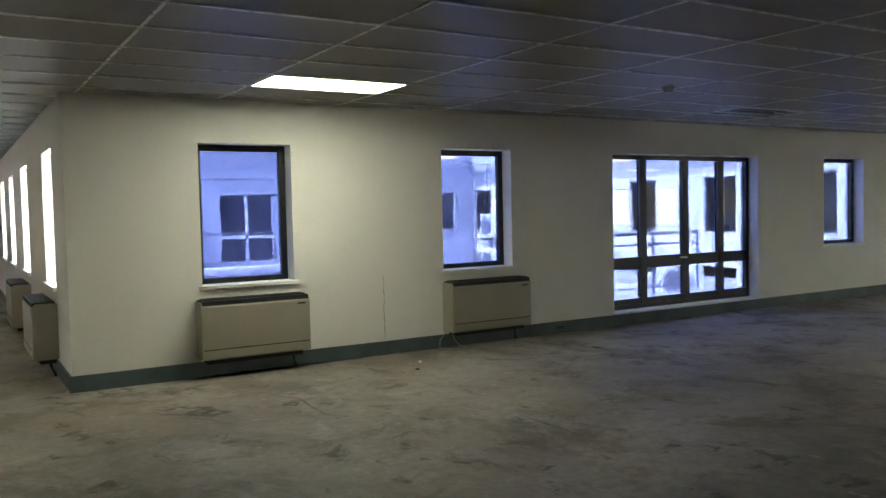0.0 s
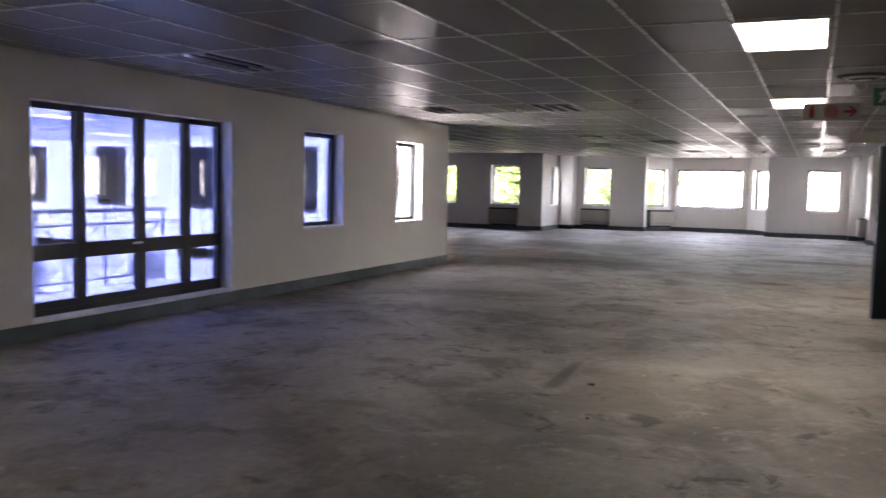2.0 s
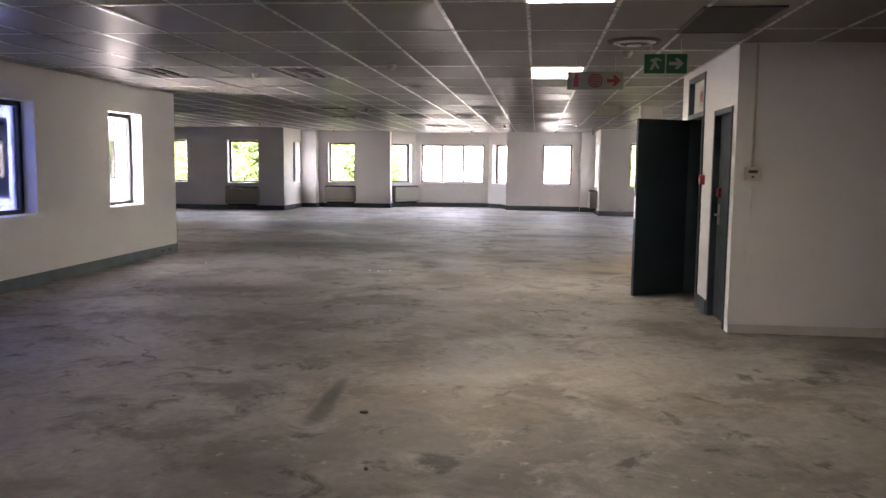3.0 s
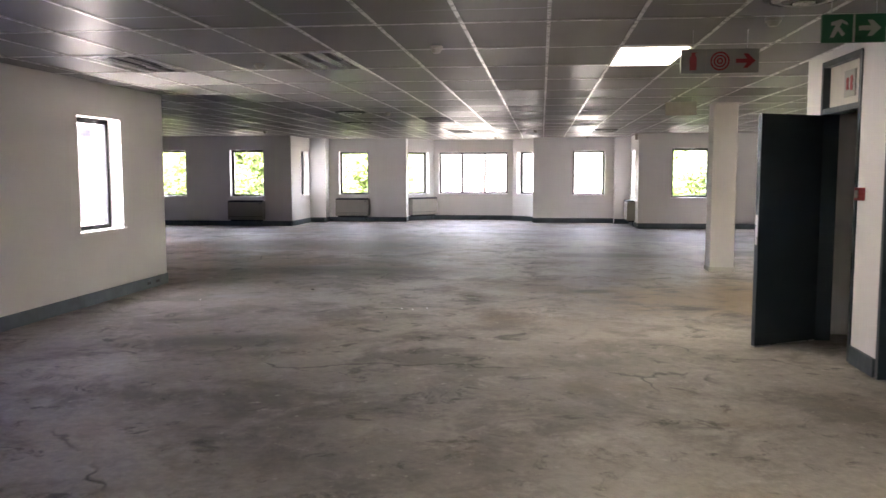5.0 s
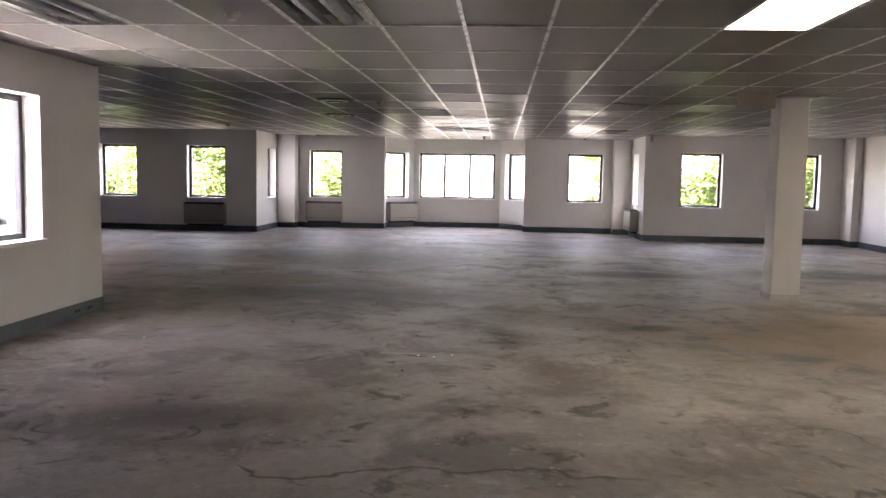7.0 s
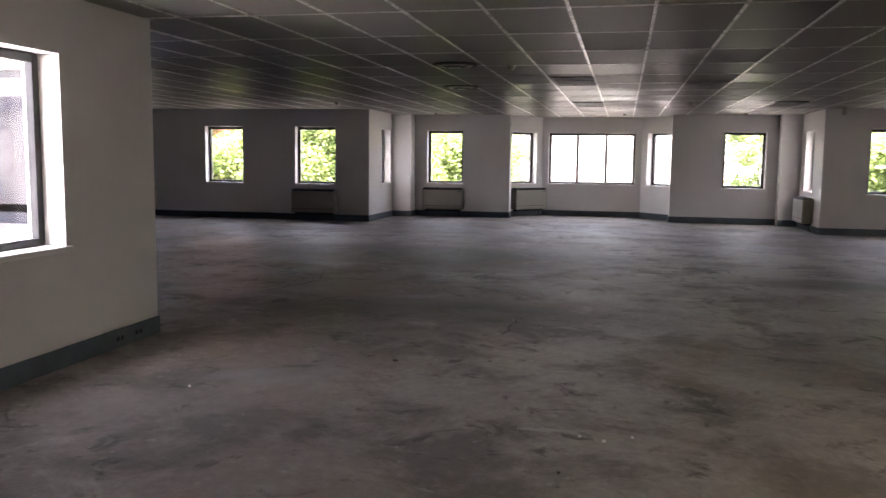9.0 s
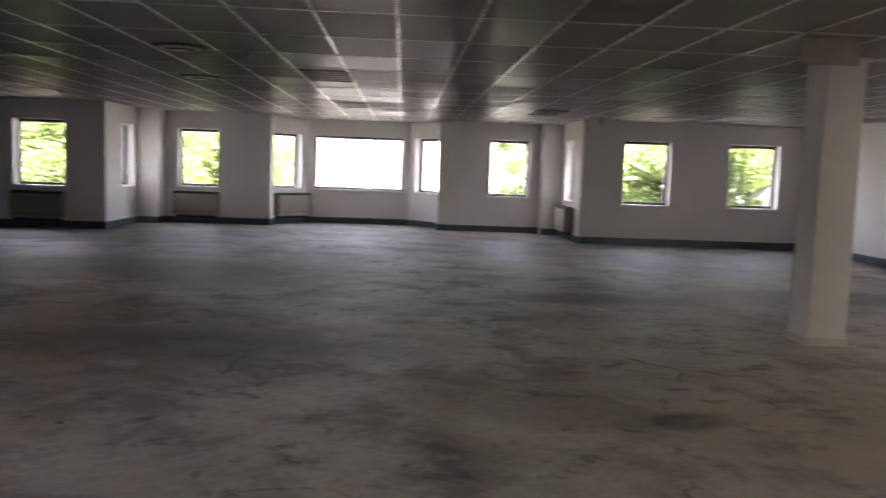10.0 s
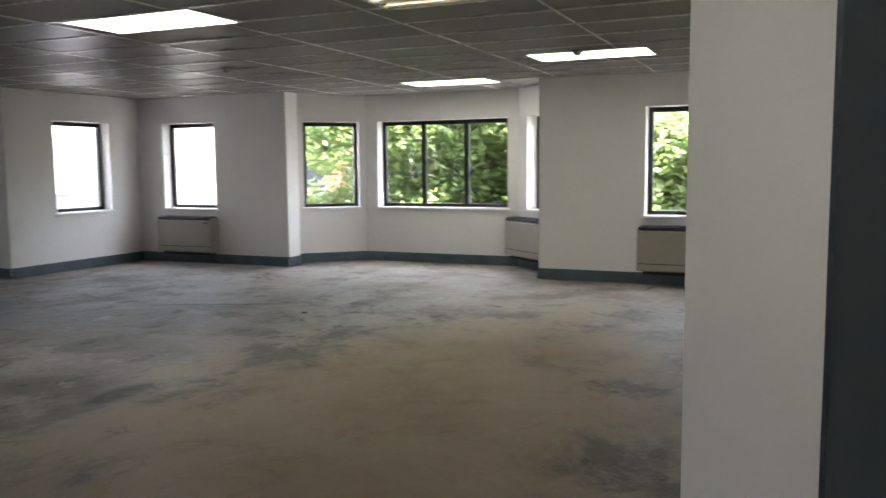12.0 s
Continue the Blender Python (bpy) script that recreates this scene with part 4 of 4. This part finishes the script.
for k in range(4):
    bm = bmesh.new()
    tube(bm, [(0, k + 0.06, 0.1), (0, k + 0.94, 0.78)], 0.011, 6)
    tube(bm, [(0.0, k + 0.94, 0.1), (0.0, k + 0.06, 0.78)], 0.011, 6)
    part("cross_bars", bm, M_RAIL, rl)


def condenser():
    a = thing("air_conditioner", "white outdoor air conditioner unit with a round fan grille", "air conditioner", group="outdoor air conditioners")
    part("casing", boxed(-0.45, -0.18, 0.06, 0.45, 0.18, 0.86, bevel=0.02), M_AC, a)
    bm = bmesh.new()
    for r in (0.3, 0.22, 0.14, 0.06):
        n = 24
        pts = [(r * math.cos(k * math.tau / n) - 0.1, -0.195, 0.46 + r * math.sin(k * math.tau / n)) for k in range(n + 1)]
        tube(bm, pts, 0.008, 5)
    for k in range(8):
        c, s_ = math.cos(k * math.tau / 8), math.sin(k * math.tau / 8)
        tube(bm, [(-0.1, -0.195, 0.46), (-0.1 + 0.3 * c, -0.195, 0.46 + 0.3 * s_)], 0.006, 5)
    part("fan_grille", bm, M_RAIL, a, "dark round fan grille")
    bm = bmesh.new()
    bmesh.ops.create_circle(bm, cap_ends=True, segments=28, radius=0.3)
    bm.transform(Matrix.Translation((-0.1, -0.183, 0.46)) @ Matrix.Rotation(radians(90), 4, "X"))
    part("fan_opening", bm, M_DECK, a)
    for x in (-0.33, 0.33):
        part("foot", boxed(x - 0.04, -0.2, 0, x + 0.04, 0.2, 0.06), M_RAIL, a)
    return a


ac = condenser()
ac.matrix_basis = pose(-6.0, 11.2, -0.6, 0, 0, 35)
for x, y, z, r in ((-7.6, 11.9, -0.6, 20), (-4.6, 12.4, -0.6, 60), (-9.4, 12.6, -0.6, 0), (-3.0, 12.9, -0.6, 90), (-7.4, 8.9, -0.6, 120), (-13.8, 14.0, -0.6, 0), (-11.5, 10.2, -0.6, 45)):
    copy_thing(ac, pose(x, y, z, 0, 0, r))
wall_ac = copy_thing(ac, pose(-15.1, 14.84, 0.5, 0, 0, 0))
br = thing("bracket", "steel wall bracket under an air conditioner", "bracket", pose(-15.1, 15.03, 0.5))
bm = bmesh.new()
for x in (-0.33, 0.33):
    box(bm, x - 0.02, -0.4, -0.04, x + 0.02, -0.001, 0.0)
    box(bm, x - 0.02, -0.03, -0.4, x + 0.02, -0.001, -0.04)
part("arms", bm, M_RAIL, br)

# ---- ground and far surroundings ----
GZ = -3.8
bm = bmesh.new()
bmesh.ops.create_grid(bm, x_segments=8, y_segments=8, size=900)
g = tagged(part("ground", bm, M_GROUND), "grey paved ground below the building", "ground", kind="structure")
g.location.z = GZ
# outer wall of the storey below
bm = bmesh.new()
for x0, y0, x1, y1 in ROOMS:
    box(bm, x0 - 0.29, y0 - 0.29, GZ, x1 + 0.29, y1 + 0.29, -0.26)
tagged(part("wall_lower_storey", bm, M_OUT), "white rendered storey below the office floor", "wall", kind="structure")


def tree(seed, height, spread, leaf, n=26000):
    r = random.Random(seed)
    t = thing("tree", "leafy green tree outside the windows", "tree", group="trees")
    bm = bmesh.new()
    trunk = [(r.uniform(-0.1, 0.1) * k, r.uniform(-0.1, 0.1) * k, height * 0.16 * k) for k in range(5)]
    tube(bm, trunk, [0.24, 0.2, 0.16, 0.12, 0.07], 10)
    tips = []
    for k in range(11):
        base = Vector(trunk[r.randint(1, 4)])
        a = r.uniform(0, math.tau)
        reach = spread * r.uniform(0.5, 1.0)
        end = base + Vector((math.cos(a) * reach, math.sin(a) * reach, height * r.uniform(0.1, 0.38)))
        mid = (base + end) / 2 + Vector((0, 0, r.uniform(0.1, 0.5)))
        tube(bm, [base, mid, end], [0.08, 0.05, 0.02], 6)
        tips += [end, mid, (mid + end) / 2]
    part("trunk", bm, M_BARK, t, "brown bark trunk and limbs")
    tips += [Vector(trunk[-1]) + Vector((r.gauss(0, spread * 0.3), r.gauss(0, spread * 0.3), r.uniform(0, height * 0.3))) for _ in range(12)]
    vs, fs = [], []
    clumps = [(c + Vector((r.gauss(0, 0.35), r.gauss(0, 0.35), r.gauss(0, 0.3))), r.uniform(0.35, 0.95)) for c in tips for _ in range(3)]
    for _ in range(n):
        c, s = clumps[r.randrange(len(clumps))]
        d = Vector((r.gauss(0, 1), r.gauss(0, 1), r.gauss(0, 0.8)))
        p = c + d.normalized() * s * r.random() ** 0.4
        q = Euler((r.uniform(-0.9, 0.9), r.uniform(-0.9, 0.9), r.uniform(0, math.tau))).to_matrix()
        l = r.uniform(0.06, 0.125)
        k = len(vs)
        for u, v, w in ((0, -l, 0), (l * 0.55, 0, l * 0.15), (0, l, 0), (-l * 0.55, 0, l * 0.15)):
            vs.append(p + q @ Vector((u, v, w)))
        fs.append((k, k + 1, k + 2, k + 3))
    me = bpy.data.meshes.new("crown")
    me.from_pydata([tuple(v) for v in vs], [], fs)
    me.materials.append(leaf)
    cr = new("crown", me)
    cr.parent = t
    cr["label"] = "light green leafy crown"
    return t


kinds = [tree(3, 7.2, 2.4, M_LEAF), tree(8, 8.0, 2.8, M_LEAF2), tree(15, 6.2, 2.2, M_LEAF)]
spots = [(-10.5, 40.5), (-6.6, 39.4), (-3.4, 41.8), (-2.9, 45.5), (12.2, 41.6), (15.4, 40.0), (11.0, 47.0), (-5.9, 46.0),
         (23.0, 21.6), (23.6, 19.3), (23.0, 17.0), (24.0, 14.9), (23.4, 12.6), (26.5, 18.2), (26.8, 15.8), (27.0, 20.9), (18.5, 40.6), (-14.0, 42.0), (24.4, 10.2), (27.5, 13.2), (29.5, 17.0), (29.8, 19.5), (29.0, 14.5), (25.5, 22.8)]
rt = random.Random(5)
for k, (x, y) in enumerate(spots):
    mm = pose(x, y, GZ, 0, 0, rt.uniform(0, 360))
    if k < 3:
        kinds[k].matrix_basis = mm
    else:
        copy_thing(kinds[rt.randrange(3)], mm)

# far building with brown piers behind the trees, and a red brick one
fb = thing("office_block", "distant white office block with terracotta piers", "building", pose(34, 8, GZ))
part("wall", boxed(0, 0, 0, 8, 26, 9), M_OUT, fb)
for k in range(9):
    part("pier", boxed(-0.5, 1 + k * 2.9, 0, -0.001, 1.7 + k * 2.9, 9.2), M_BRICK, fb, "terracotta pier")
for k in range(8):
    for z in (1.2, 4.4):
        part("window", boxed(-0.08, 2.1 + k * 2.9, z, 0.05, 3.5 + k * 2.9, z + 1.8), M_TINT, fb, "dark window")
part("roof", boxed(-0.7, -0.3, 9.2, 8.3, 26.3, 9.6), M_OUT, fb)
fb = thing("brick_house", "distant terracotta building among trees", "building", pose(-17, 42, GZ))
part("wall", boxed(0, 0, 0, 9, 8, 7), M_BRICK, fb)
bm = bmesh.new()
vs = [bm.verts.new(c) for c in ((-0.4, -0.4, 7), (9.4, -0.4, 7), (9.4, 8.4, 7), (-0.4, 8.4, 7), (2, 4, 9.4), (7, 4, 9.4))]
for f in ((0, 1, 5, 4), (1, 2, 5), (2, 3, 4, 5), (3, 0, 4), (3, 2, 1, 0)):
    bm.faces.new([vs[i] for i in f])
part("roof", bm, M_BRICK, fb)
for x in (1.5, 4, 6.5):
    part("window", boxed(x, -0.06, 4, x + 1.1, 0.05, 5.5), M_TINT, fb, "dark window")
fb = thing("neighbour_house", "grey roofed neighbouring house seen past the trees", "building", pose(16.2, 27.5, GZ))
part("wall", boxed(0, 4, 0, 8, 10, 4.6), M_OUT, fb)
bm = bmesh.new()
vs = [bm.verts.new(c) for c in ((-0.4, 3.6, 4.6), (8.4, 3.6, 4.6), (8.4, 10.4, 4.6), (-0.4, 10.4, 4.6), (2, 7, 7.2), (6, 7, 7.2))]
for f in ((0, 1, 5, 4), (1, 2, 5), (2, 3, 4, 5), (3, 0, 4), (3, 2, 1, 0)):
    bm.faces.new([vs[i] for i in f])
part("roof", bm, M_DUCT, fb, "grey roof")
for x in (1.2, 4.6):
    part("window", boxed(x, 3.94, 1.4, x + 1.2, 4.05, 2.8), M_TINT, fb, "dark window")


def car(x, y, turn):
    c = thing("car", "silver parked car outside", "car", pose(x, y, GZ, 0, 0, turn), "parked cars")
    bm = bmesh.new()
    prof = [(-2.1, 0.35), (-2.15, 0.75), (-1.9, 0.95), (-1.0, 1.0), (-0.4, 1.42), (0.9, 1.45), (1.6, 1.02), (2.1, 0.9), (2.15, 0.4)]
    ends = [[bm.verts.new((px, yy * (0.8 if pz > 1.2 else 1), pz)) for px, pz in prof] for yy in (-0.85, 0.85)]
    for k in range(len(prof)):
        k2 = (k + 1) % len(prof)
        bm.faces.new((ends[0][k], ends[0][k2], ends[1][k2], ends[1][k]))
    bm.faces.new(ends[0][::-1])
    bm.faces.new(ends[1])
    bmesh.ops.recalc_face_normals(bm, faces=bm.faces)
    bmesh.ops.bevel(bm, geom=bm.edges[:], offset=0.05, segments=2, affect="EDGES")
    part("body", bm, M_CAR, c)
    for s in (-1, 1):
        bm = bmesh.new()
        vs = [bm.verts.new(q) for q in ((-0.8, s * 0.86, 1.02), (1.25, s * 0.86, 1.04), (0.8, s * 0.72, 1.36), (-0.35, s * 0.72, 1.35))]
        bm.faces.new(vs)
        part("side_window", bm, M_TINT, c, "dark side glass")
        for px in (-1.3, 1.35):
            bm = bmesh.new()
            disc(bm, 0.33, -0.1, 0.1)
            bm.transform(Matrix.Translation((px, s * 0.78, 0.33)) @ Matrix.Rotation(radians(90), 4, "X"))
            part("wheel", bm, M_TYRE, c)
    return c


car(7.6, 47, 10)
car(4.2, 52, 5)
